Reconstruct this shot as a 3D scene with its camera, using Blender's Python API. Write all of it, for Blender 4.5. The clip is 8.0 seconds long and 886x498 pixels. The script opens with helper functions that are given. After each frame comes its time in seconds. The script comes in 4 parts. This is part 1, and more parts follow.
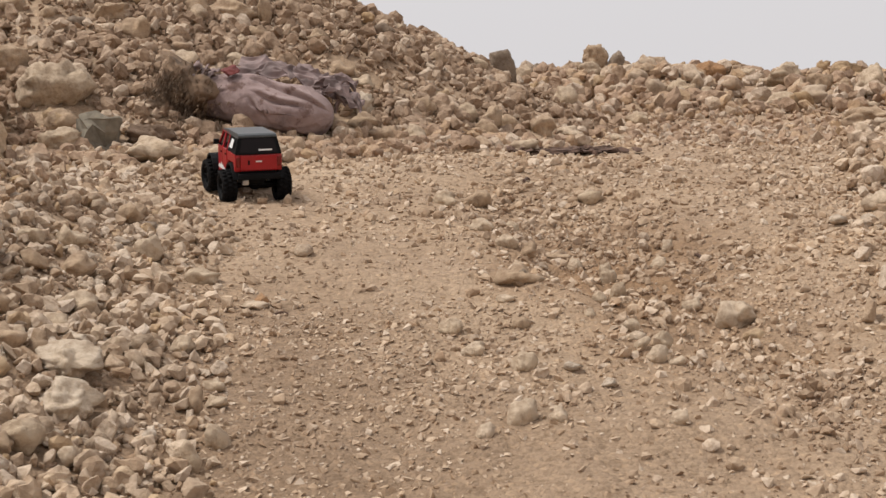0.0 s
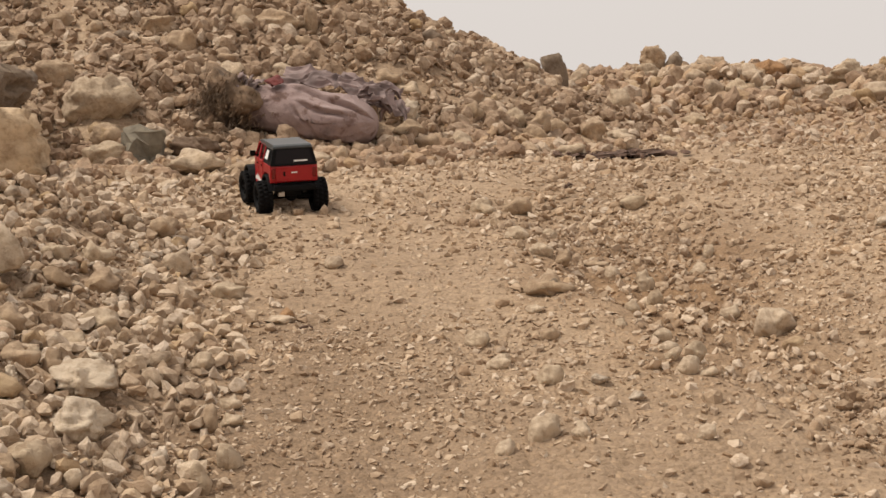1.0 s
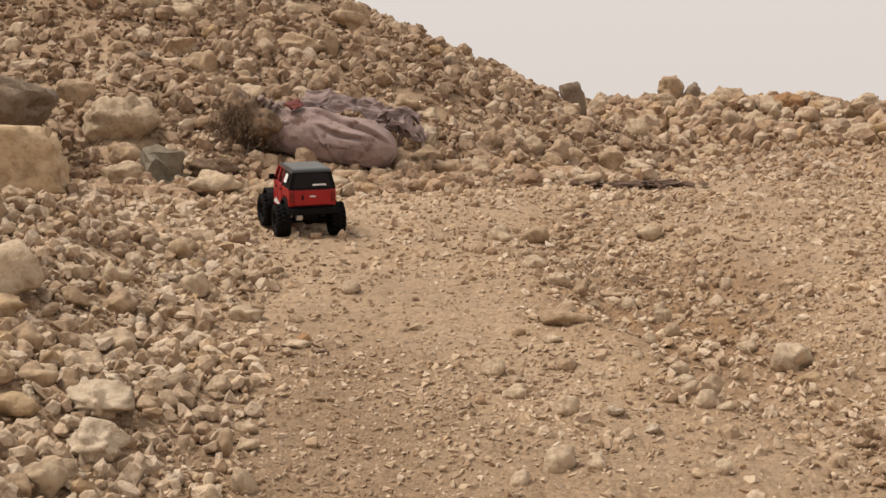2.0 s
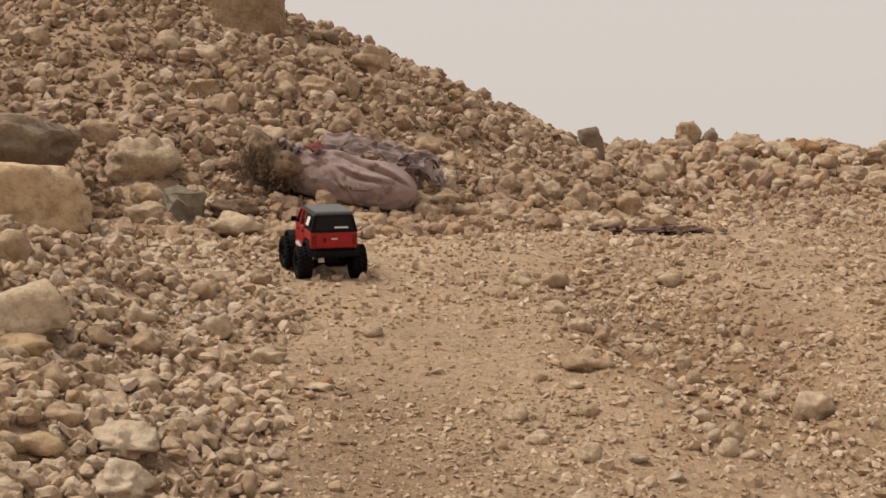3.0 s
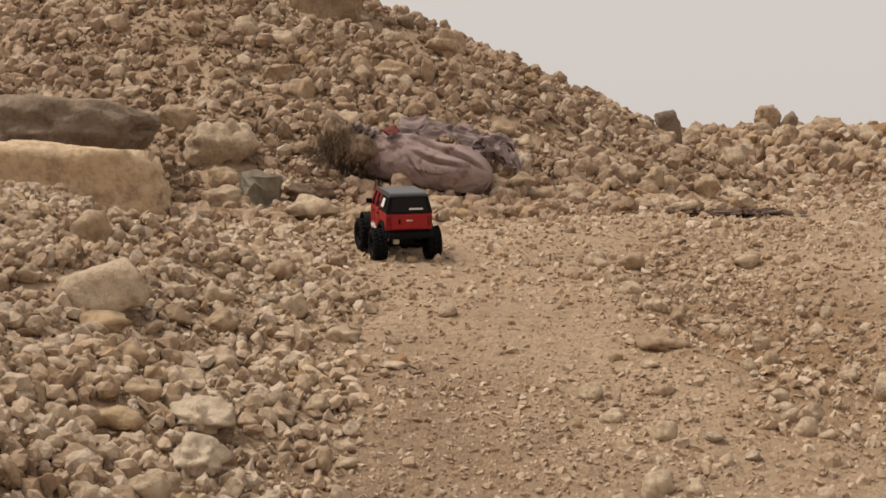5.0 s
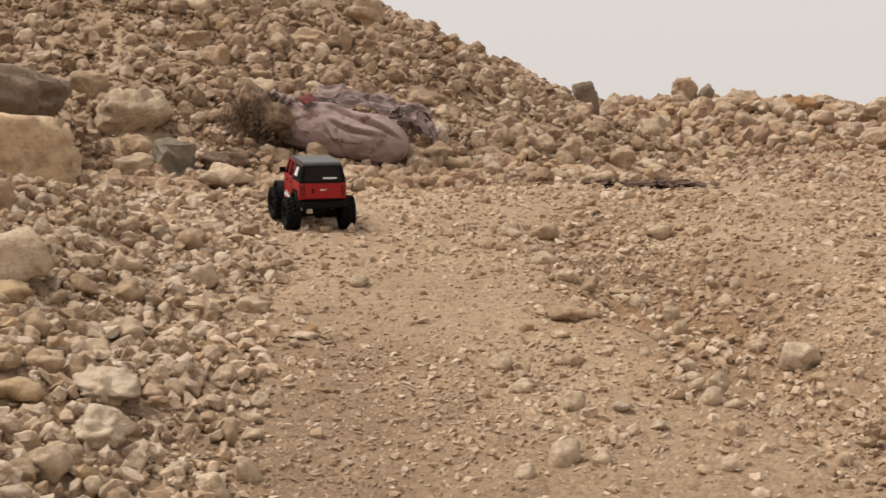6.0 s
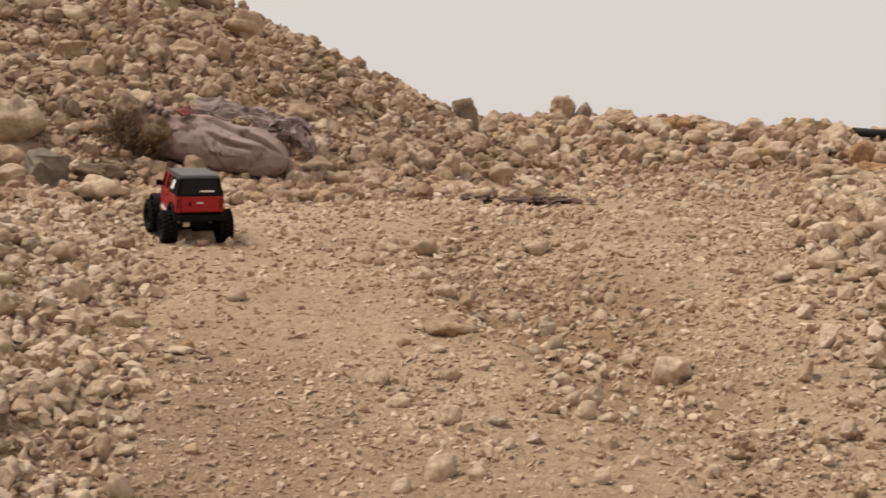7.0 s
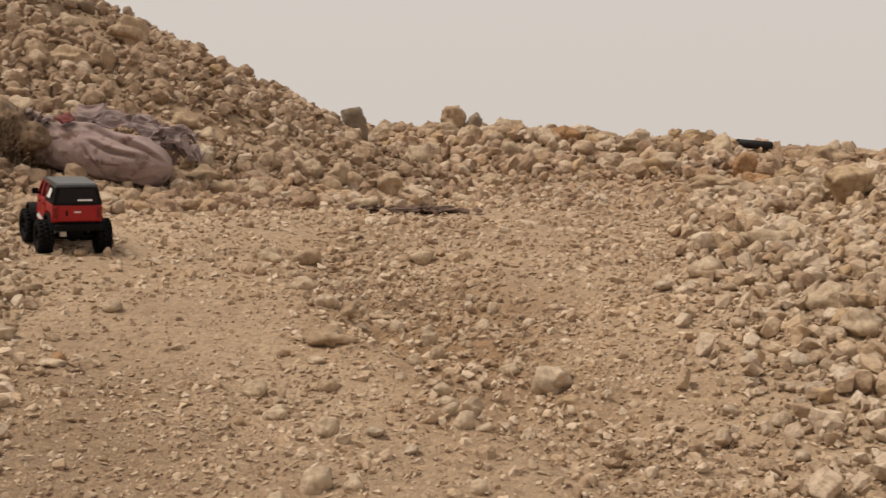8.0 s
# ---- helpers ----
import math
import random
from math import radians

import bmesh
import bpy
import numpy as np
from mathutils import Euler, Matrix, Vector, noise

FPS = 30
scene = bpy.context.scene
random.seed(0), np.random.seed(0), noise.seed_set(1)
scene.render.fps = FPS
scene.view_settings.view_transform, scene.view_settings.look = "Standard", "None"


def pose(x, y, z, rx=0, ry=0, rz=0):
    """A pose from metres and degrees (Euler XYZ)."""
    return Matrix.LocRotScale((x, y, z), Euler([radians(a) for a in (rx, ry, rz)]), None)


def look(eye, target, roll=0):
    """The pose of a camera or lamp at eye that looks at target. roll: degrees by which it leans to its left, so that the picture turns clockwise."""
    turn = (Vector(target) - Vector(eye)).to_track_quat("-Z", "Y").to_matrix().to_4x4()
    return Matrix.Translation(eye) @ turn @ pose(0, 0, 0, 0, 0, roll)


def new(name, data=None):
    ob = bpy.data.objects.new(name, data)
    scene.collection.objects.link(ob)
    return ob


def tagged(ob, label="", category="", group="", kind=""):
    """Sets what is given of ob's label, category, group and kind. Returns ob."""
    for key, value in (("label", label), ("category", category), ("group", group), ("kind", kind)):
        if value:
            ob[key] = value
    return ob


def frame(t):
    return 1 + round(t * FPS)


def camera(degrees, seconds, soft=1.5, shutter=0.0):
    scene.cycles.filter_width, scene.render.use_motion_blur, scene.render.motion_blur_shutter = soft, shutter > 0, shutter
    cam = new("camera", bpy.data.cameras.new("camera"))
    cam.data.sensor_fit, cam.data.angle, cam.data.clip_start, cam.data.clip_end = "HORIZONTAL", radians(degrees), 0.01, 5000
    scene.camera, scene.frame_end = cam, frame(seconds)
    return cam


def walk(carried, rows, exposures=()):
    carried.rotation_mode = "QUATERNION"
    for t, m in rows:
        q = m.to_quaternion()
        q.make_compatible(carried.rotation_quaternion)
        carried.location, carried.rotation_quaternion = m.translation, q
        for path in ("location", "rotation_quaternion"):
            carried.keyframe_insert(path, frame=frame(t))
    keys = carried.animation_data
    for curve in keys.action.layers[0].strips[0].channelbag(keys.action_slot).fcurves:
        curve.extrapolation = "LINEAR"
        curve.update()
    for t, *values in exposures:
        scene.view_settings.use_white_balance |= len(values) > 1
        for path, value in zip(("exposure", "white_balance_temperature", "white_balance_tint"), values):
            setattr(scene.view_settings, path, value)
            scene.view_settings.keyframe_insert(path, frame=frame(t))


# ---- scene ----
# ======== camera and its way: carried by hand, panning after a model car ========
cam = camera(35.845, 8.0, soft=1.45, shutter=0.5)
walk(cam, [
    (0, look((-0.0650, -0.0487, 0.6269), (0.4772, 7.8766, -0.3189), -0.470)),
    (0.5, look((-0.0010, 0.0089, 0.6203), (0.3921, 7.9466, -0.2956), -0.419)),
    (1, look((0.0389, 0.0214, 0.6289), (0.1874, 7.9684, -0.2787), -1.751)),
    (1.5, look((0.0413, 0.0292, 0.6322), (0.0637, 7.9894, -0.1641), -0.949)),
    (1.7, look((0.0367, 0.0261, 0.6339), (0.0804, 7.9866, -0.1591), -0.826)),
    (2.8, look((0.0101, 0.0086, 0.6433), (0.0525, 7.9884, 0.0771), -0.126)),
    (3, look((0.0054, 0.0056, 0.6450), (-0.0040, 7.9888, 0.1266), -0.003)),
    (3.5, look((0.0000, -0.0000, 0.6500), (-0.1727, 7.9858, 0.2068), -0.291)),
    (4, look((-0.0072, -0.0042, 0.6468), (-0.3488, 7.9772, 0.2211), -0.538)),
    (4.2, look((-0.0038, -0.0026, 0.6420), (-0.4014, 7.9751, 0.2055), -0.503)),
    (5.3, look((0.0155, 0.0066, 0.6148), (-0.4419, 7.9625, -0.0881), -0.306)),
    (5.5, look((0.0189, 0.0082, 0.6100), (-0.2896, 7.9655, -0.1555), -0.271)),
    (6, look((0.0350, 0.0222, 0.6221), (0.0403, 7.9856, -0.1430), 0.208)),
    (6.5, look((0.0321, 0.0153, 0.6242), (0.3741, 7.9754, -0.0968), 0.709)),
    (7, look((0.0397, 0.0173, 0.6212), (0.7430, 7.9582, -0.0477), 1.000)),
    (7.5, look((0.0642, 0.0293, 0.6221), (1.1088, 7.9361, -0.0035), 1.200)),
    (8, look((0.0760, 0.0327, 0.6219), (1.3924, 7.9007, 0.0195), 1.311)),
], exposures=[(0, 0.03, 5850, 10), (0.45, 0.01, 6260, 10), (1.5, 0.06, 6330, 10), (2.8, -0.09, 6480, 10), (3.5, -0.22, 6500, 10), (4.2, -0.26, 6480, 10), (5.5, -0.04, 6270, 10), (6.5, 0.06, 6230, 10), (7.2, -0.06, 6370, 10), (8, -0.17, 6480, 10)])

# ======== light: a hazy, overcast evening sky and a veiled sun ========
SUN_HEIGHT, SUN_TURN = radians(60), radians(-84)
world = bpy.data.worlds.new("hazy_sky")
scene.world = world
world.use_nodes = True
wn, wl = world.node_tree.nodes, world.node_tree.links
sky = wn.new("ShaderNodeTexSky")
sky.sky_type, sky.sun_disc = "NISHITA", False
sky.sun_elevation, sky.sun_rotation = SUN_HEIGHT, SUN_TURN
sky.dust_density, sky.air_density = 6.0, 1.0
veil = wn.new("ShaderNodeMixRGB")
veil.inputs["Fac"].default_value = 0.9
veil.inputs["Color2"].default_value = (7.95, 7.2, 6.55, 1)
wl.new(sky.outputs["Color"], veil.inputs["Color1"])
wl.new(veil.outputs["Color"], wn["Background"].inputs["Color"])
wn["Background"].inputs["Strength"].default_value = 0.1
sun = new("sun", bpy.data.lights.new("sun", "SUN"))
sun.data.energy, sun.data.angle, sun.data.color = 3.1, radians(14), (1.0, 0.915, 0.79)
sun.matrix_world = look((6 * math.sin(SUN_TURN), 6 * math.cos(SUN_TURN), 6 * math.tan(SUN_HEIGHT)), (0, 0, 0))


# ======== materials ========
def material(name, rough=0.9, metal=0.0):
    m = bpy.data.materials.new(name)
    m.use_nodes = True
    p = m.node_tree.nodes["Principled BSDF"]
    p.inputs["Roughness"].default_value, p.inputs["Metallic"].default_value = rough, metal
    return m, m.node_tree.nodes, m.node_tree.links, p


def ramp(nodes, stops):
    r = nodes.new("ShaderNodeValToRGB")
    while len(r.color_ramp.elements) < len(stops):
        r.color_ramp.elements.new(0.5)
    for e, (at, c) in zip(r.color_ramp.elements, stops):
        e.position, e.color = at, (*c, 1)
    return r


def noise_node(nodes, links, coords, scale, detail=5.0, rough=0.6):
    n = nodes.new("ShaderNodeTexNoise")
    n.inputs["Scale"].default_value, n.inputs["Detail"].default_value, n.inputs["Roughness"].default_value = scale, detail, rough
    links.new(coords, n.inputs["Vector"])
    return n


def mix(nodes, links, kind, fac, a, b):
    m = nodes.new("ShaderNodeMixRGB")
    m.blend_type = kind
    for socket, v in zip(m.inputs, (fac, a, b)):
        if isinstance(v, (int, float)):
            socket.default_value = v
        elif isinstance(v, tuple):
            socket.default_value = (*v, 1)
        else:
            links.new(v, socket)
    return m.outputs["Color"]


def bump(nodes, links, principled, heights, strength, distance):
    b = nodes.new("ShaderNodeBump")
    b.inputs["Strength"].default_value, b.inputs["Distance"].default_value = strength, distance
    links.new(heights, b.inputs["Height"])
    links.new(b.outputs["Normal"], principled.inputs["Normal"])


def stone_material(name, stops, island, grain=60.0, relief=0.016, unit=1.0):
    """Dusty limestone: a tone for each stone, stains, pits and grain."""
    m, n, l, p = material(name, 0.93)
    co = n.new("ShaderNodeTexCoord").outputs["Object"]
    if island:
        pick = n.new("ShaderNodeNewGeometry").outputs["Random Per Island"]
    else:
        pick = n.new("ShaderNodeObjectInfo").outputs["Random"]
    tone = ramp(n, [(at, tuple(0.79 * v for v in c)) for at, c in stops])
    l.new(pick, tone.inputs["Fac"])
    stain = noise_node(n, l, co, (7.0 if not island else 4.0) * unit, 6, 0.65)
    stained = ramp(n, [(0.30, (0.60, 0.53, 0.46)), (0.50, (1, 1, 1)), (0.72, (1.16, 1.13, 1.07))])
    l.new(stain.outputs["Fac"], stained.inputs["Fac"])
    fine = noise_node(n, l, co, grain * unit, 6, 0.7)
    fined = ramp(n, [(0.34, (0.64, 0.58, 0.51)), (0.52, (1, 1, 1)), (0.75, (1.12, 1.12, 1.12))])
    l.new(fine.outputs["Fac"], fined.inputs["Fac"])
    c = mix(n, l, "MULTIPLY", 1.0, tone.outputs["Color"], stained.outputs["Color"])
    c = mix(n, l, "MULTIPLY", 0.8, c, fined.outputs["Color"])
    l.new(c, p.inputs["Base Color"])
    mid = noise_node(n, l, co, grain * 0.35 * unit, 5, 0.6)
    add = n.new("ShaderNodeMath")
    add.operation = "MULTIPLY_ADD"
    l.new(fine.outputs["Fac"], add.inputs[0])
    add.inputs[1].default_value = 0.45
    l.new(mid.outputs["Fac"], add.inputs[2])
    bump(n, l, p, add.outputs[0], 0.9, relief)
    return m


CREAM, TAN, OCHRE = (0.620, 0.478, 0.345), (0.490, 0.340, 0.226), (0.530, 0.360, 0.208)
RUBBLE = stone_material("limestone_rubble", [(0.0, (0.399, 0.271, 0.176)), (0.25, TAN), (0.5, (0.528, 0.371, 0.245)), (0.65, OCHRE), (0.76, CREAM), (0.94, (0.636, 0.504, 0.379)), (1.0, TAN)], True)
DUSTY = stone_material("soil_stained_rubble", [(0.0, (0.308, 0.206, 0.128)), (0.3, (0.414, 0.287, 0.185)), (0.6, (0.487, 0.345, 0.230)), (0.85, (0.577, 0.435, 0.309)), (1.0, (0.661, 0.526, 0.392))], True)
PALE = stone_material("pale_gravel", [(0.0, (0.432, 0.297, 0.184)), (0.3, (0.578, 0.427, 0.289)), (0.6, (0.664, 0.513, 0.367)), (0.9, (0.745, 0.605, 0.464)), (0.98, (0.580, 0.406, 0.234)), (1.0, TAN)], True)
STONE = {
    "cream": stone_material("cream_limestone", [(0.0, (0.560, 0.430, 0.292)), (1.0, (0.650, 0.510, 0.365))], False, 45),
    "tan": stone_material("tan_limestone", [(0.0, (0.430, 0.305, 0.192)), (1.0, (0.540, 0.395, 0.260))], False, 45),
    "ochre": stone_material("ochre_limestone", [(0.0, (0.480, 0.335, 0.190)), (1.0, (0.555, 0.405, 0.250))], False, 40),
    "white": stone_material("whitish_limestone", [(0.0, (0.660, 0.535, 0.395)), (1.0, (0.720, 0.595, 0.450))], False, 40),
    "grey": stone_material("grey_limestone", [(0.0, (0.262, 0.194, 0.136)), (1.0, (0.340, 0.262, 0.188))], False, 40),
    "sandy": stone_material("sandy_limestone", [(0.0, (0.64, 0.47, 0.295)), (1.0, (0.68, 0.505, 0.325))], False, 30, 0.016),
    "brown": stone_material("brown_clod", [(0.0, (0.20, 0.132, 0.085)), (1.0, (0.26, 0.175, 0.115))], False, 40),
    "rust": stone_material("rusty_limestone", [(0.0, (0.373, 0.204, 0.090)), (1.0, (0.444, 0.263, 0.132))], False, 40),
}

# the same stone for shared meshes of unit size that are scaled down
SMALL = {
    "cream": stone_material("small_cream_limestone", [(0.0, (0.498, 0.375, 0.256)), (1.0, (0.600, 0.470, 0.340))], False, 45, 0.012, 0.07),
    "tan": stone_material("small_tan_limestone", [(0.0, (0.420, 0.294, 0.190)), (1.0, (0.500, 0.365, 0.245))], False, 45, 0.012, 0.07),
    "ochre": stone_material("small_ochre_limestone", [(0.0, (0.450, 0.305, 0.165)), (1.0, (0.507, 0.356, 0.198))], False, 45, 0.012, 0.07),
    "white": stone_material("small_whitish_limestone", [(0.0, (0.540, 0.430, 0.320)), (1.0, (0.620, 0.510, 0.390))], False, 45, 0.012, 0.07),
}
CHIPPED = stone_material("pale_stone_chips", [(0.0, (0.440, 0.300, 0.185)), (0.35, (0.540, 0.395, 0.262)), (0.7, (0.620, 0.470, 0.330)), (1.0, (0.720, 0.580, 0.440))], True, 60, 0.006)


def soil_material():
    m, n, l, p = material("gravelly_soil", 0.97)
    co = n.new("ShaderNodeTexCoord").outputs["Object"]
    big = noise_node(n, l, co, 0.9, 5, 0.6)
    tone = ramp(n, [(0.3, (0.300, 0.207, 0.130)), (0.5, (0.362, 0.256, 0.164)), (0.7, (0.435, 0.319, 0.213))])
    l.new(big.outputs["Fac"], tone.inputs["Fac"])
    grit = n.new("ShaderNodeTexVoronoi")
    grit.inputs["Scale"].default_value = 95.0
    l.new(co, grit.inputs["Vector"])
    speck = ramp(n, [(0.0, (0.70, 0.66, 0.60)), (0.4, (1, 1, 1)), (0.8, (1.12, 1.11, 1.09)), (1.0, (1.5, 1.47, 1.4))])
    l.new(grit.outputs["Color"], speck.inputs["Fac"])
    fine = noise_node(n, l, co, 38.0, 7, 0.75)
    fined = ramp(n, [(0.34, (0.66, 0.62, 0.56)), (0.52, (1, 1, 1)), (0.72, (1.16, 1.14, 1.1))])
    l.new(fine.outputs["Fac"], fined.inputs["Fac"])
    c = mix(n, l, "MULTIPLY", 0.75, tone.outputs["Color"], speck.outputs["Color"])
    c = mix(n, l, "MULTIPLY", 0.9, c, fined.outputs["Color"])
    warp = noise_node(n, l, co, 2.6, 4, 0.6)

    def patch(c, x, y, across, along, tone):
        """Tints the soil in a ragged patch round x, y."""
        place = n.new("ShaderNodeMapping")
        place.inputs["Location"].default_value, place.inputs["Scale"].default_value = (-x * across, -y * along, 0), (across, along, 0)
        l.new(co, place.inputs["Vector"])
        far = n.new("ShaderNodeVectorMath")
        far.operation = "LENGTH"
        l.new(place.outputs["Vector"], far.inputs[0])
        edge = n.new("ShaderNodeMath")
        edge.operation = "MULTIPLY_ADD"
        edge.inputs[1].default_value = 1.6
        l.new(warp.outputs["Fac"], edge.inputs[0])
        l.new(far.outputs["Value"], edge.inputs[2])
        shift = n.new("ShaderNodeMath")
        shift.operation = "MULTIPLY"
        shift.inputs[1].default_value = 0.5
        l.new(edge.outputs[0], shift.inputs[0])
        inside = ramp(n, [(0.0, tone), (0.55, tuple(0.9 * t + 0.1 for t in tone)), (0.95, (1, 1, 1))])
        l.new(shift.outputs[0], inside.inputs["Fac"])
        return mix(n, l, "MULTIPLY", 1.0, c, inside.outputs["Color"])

    c = patch(c, 0.72, 3.85, 2.3, 1.05, (0.75, 0.65, 0.53))      # freshly turned soil along the step
    c = patch(c, -0.25, 2.55, 1.7, 0.95, (0.74, 0.71, 0.68))      # darker tone along the bank's foot
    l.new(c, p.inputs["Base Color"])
    add = n.new("ShaderNodeMath")
    add.operation = "MULTIPLY_ADD"
    l.new(grit.outputs["Distance"], add.inputs[0])
    add.inputs[1].default_value = -0.5
    l.new(fine.outputs["Fac"], add.inputs[2])
    bump(n, l, p, add.outputs[0], 0.9, 0.010)
    return m


def plain_material(name, colour, rough=0.5, metal=0.0, vary=0.15, scale=60.0, relief=0.0):
    """One painted or moulded surface with slight dust and unevenness."""
    m, n, l, p = material(name, rough, metal)
    co = n.new("ShaderNodeTexCoord").outputs["Object"]
    ns = noise_node(n, l, co, scale, 4, 0.6)
    r = ramp(n, [(0.3, tuple(c * (1 - vary) for c in colour)), (0.7, tuple(min(1, c * (1 + vary)) for c in colour))])
    l.new(ns.outputs["Fac"], r.inputs["Fac"])
    l.new(r.outputs["Color"], p.inputs["Base Color"])
    if max(colour) < 0.03:
        p.inputs["Specular IOR Level"].default_value = 0.15
    if relief:
        bump(n, l, p, ns.outputs["Fac"], 0.7, relief)
    return m


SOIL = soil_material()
RED = plain_material("red_paint", (0.32, 0.002, 0.005), 0.35, 0, 0.12, 30)
BLACK = plain_material("black_plastic", (0.003, 0.003, 0.0033), 0.62, 0, 0.3, 80)
ROOF_GREY = plain_material("grey_hardtop", (0.05, 0.055, 0.056), 0.3, 0, 0.2, 50)
RUBBER = plain_material("tyre_rubber", (0.006, 0.0055, 0.0055), 0.9, 0, 0.4, 90, 0.001)
TINT = plain_material("dark_window", (0.010, 0.006, 0.006), 0.08, 0, 0.1, 20)
SILVER = plain_material("bare_metal", (0.5, 0.49, 0.46), 0.4, 0.9, 0.15, 80)
WHITE = plain_material("white_sticker", (0.72, 0.70, 0.67), 0.5, 0, 0.06, 60)
LAMP_RED = plain_material("tail_lamp_red", (0.16, 0.004, 0.004), 0.2)
PIPE = plain_material("black_pipe_plastic", (0.02, 0.018, 0.018), 0.6, 0, 0.3, 20)
CHAR = plain_material("charred_scrap", (0.115, 0.068, 0.046), 0.95, 0, 0.5, 30, 0.004)
FIBRE = plain_material("matted_brown_fibre", (0.15, 0.097, 0.058), 0.97, 0, 0.65, 11, 0.012)
RAG = plain_material("faded_mauve_rag", (0.22, 0.162, 0.148), 0.95, 0, 0.5, 9, 0.004)
REDRAG = plain_material("faded_red_cloth", (0.14, 0.035, 0.03), 0.95, 0, 0.35, 16, 0.004)
CONCRETE = plain_material("grey_concrete", (0.19, 0.162, 0.118), 0.95, 0, 0.3, 22, 0.004)
LED, _n, _l, _p = material("lit_lamp", 0.3)
_p.inputs["Base Color"].default_value = (0.9, 0.9, 0.9, 1)
_p.inputs["Emission Color"].default_value = (1.0, 0.95, 0.88, 1)
_p.inputs["Emission Strength"].default_value = 1.6


def cloth_material():
    """Dusty pink sacking with brown stains and small tears."""
    m, n, l, p = material("dusty_pink_sacking", 0.95)
    co = n.new("ShaderNodeTexCoord").outputs["Object"]
    big = noise_node(n, l, co, 4.5, 6, 0.65)
    tone = ramp(n, [(0.34, (0.13, 0.087, 0.074)), (0.46, (0.285, 0.203, 0.185)), (0.7, (0.385, 0.287, 0.263))])
    l.new(big.outputs["Fac"], tone.inputs["Fac"])
    spots = noise_node(n, l, co, 11.0, 6, 0.6)
    spotted = ramp(n, [(0.55, (1, 1, 1)), (0.62, (0.52, 0.42, 0.36)), (0.72, (0.30, 0.23, 0.19))])
    l.new(spots.outputs["Fac"], spotted.inputs["Fac"])
    l.new(mix(n, l, "MULTIPLY", 0.85, tone.outputs["Color"], spotted.outputs["Color"]), p.inputs["Base Color"])
    weave = noise_node(n, l, co, 26.0, 7, 0.75)
    bump(n, l, p, weave.outputs["Fac"], 0.9, 0.012)
    return m


CLOTH = cloth_material()

# ======== the shape of the land ========
def lattice(ix, iy, seed):
    """A fixed pseudo-random value from 0 to 1 for each cell corner."""
    h = (ix.astype(np.int64) * 374761393 + iy.astype(np.int64) * 668265263 + seed * 144269504) & 0x7FFFFFFF
    h = ((h ^ (h >> 13)) * 1274126177) & 0x7FFFFFFF
    return ((h ^ (h >> 16)) & 0xFFFF) / 65535.0


def value_noise(x, y, size, seed):
    """Smooth noise from -1 to 1 with bumps of about that size."""
    u, v = np.asarray(x, float) / size, np.asarray(y, float) / size
    iu, iv = np.floor(u), np.floor(v)
    fu, fv = u - iu, v - iv
    fu, fv = fu * fu * (3 - 2 * fu), fv * fv * (3 - 2 * fv)
    a, b = lattice(iu, iv, seed), lattice(iu + 1, iv, seed)
    c, d = lattice(iu, iv + 1, seed), lattice(iu + 1, iv + 1, seed)
    return ((a * (1 - fu) + b * fu) * (1 - fv) + (c * (1 - fu) + d * fu) * fv) * 2 - 1


def smooth_step(a, b, v):
    s = np.clip((v - a) / (b - a), 0, 1)
    return s * s * (3 - 2 * s)


def soft_max(a, b, k):
    h = np.clip(0.5 + 0.5 * (a - b) / k, 0, 1)
    return b * (1 - h) + a * h + k * h * (1 - h)


APEX = (-2.2, 10.0, 2.16)      # top of the spoil heap


def track(y):
    """Height of the drivable gravel along the way: a ramp that levels out."""
    return np.interp(y, (-60, -1.0, 1.5, 2.5, 3.0, 3.5, 4.1, 4.6, 5.5, 6.6, 8.5, 12, 17, 60),
                     (-0.9, -0.75, -0.27, -0.05, 0.03, 0.11, 0.18, 0.23, 0.285, 0.31, 0.28, 0.25, 0.2, 0.0))


def heap(x, y):
    """The spoil heap: a cone whose slope changes round it."""
    dx, dy = x - APEX[0], y - APEX[1]
    d = np.sqrt(dx * dx + dy * dy + 0.05)
    cx, cy = dx / d, dy / d
    slope = 0.45 + 0.05 * np.clip(-cy, 0, 1) - 0.14 * np.clip(-cx, 0, 1) * np.clip(1 + cy, 0, 1)
    return APEX[2] - slope * d


def bank(x, y):
    """Rubble bank beside the track: 0 on the track, up to 0.3 on the bank."""
    edge = np.interp(y, (0, 2.4, 3.0, 4.2, 5.2, 7.0), (-0.28, -0.30, -0.36, -0.48, -0.72, -1.2))
    left = 0.33 * smooth_step(0, 1.15, edge - x) * (1 - smooth_step(3.9, 5.3, y)) * smooth_step(-0.5, 1.6, y)
    redge = np.interp(y, (0, 2.5, 4.0, 6.5, 9.0), (0.80, 0.90, 1.15, 2.1, 3.0))
    right = 0.3 * smooth_step(0, 2.2, x - redge) * (1 - smooth_step(8.0, 10.5, y))
    return left + right


def berm(x, y):
    """The long dumped berm that closes the view."""
    line = np.interp(x, (-5, 1, 3, 5, 8, 14), (16, 16.5, 15.5, 14.2, 12.0, 9.0))
    top = np.interp(x, (-5, 1.0, 2.0, 3.0, 4.5, 6.0, 8, 14), (0.60, 0.64, 0.70, 0.73, 0.65, 0.57, 0.57, 0.66))
    d = y - line
    return top - np.where(d < 0, 0.16 * np.clip(-d - 0.4, 0, None), 0.3 * np.clip(d - 0.5, 0, None))


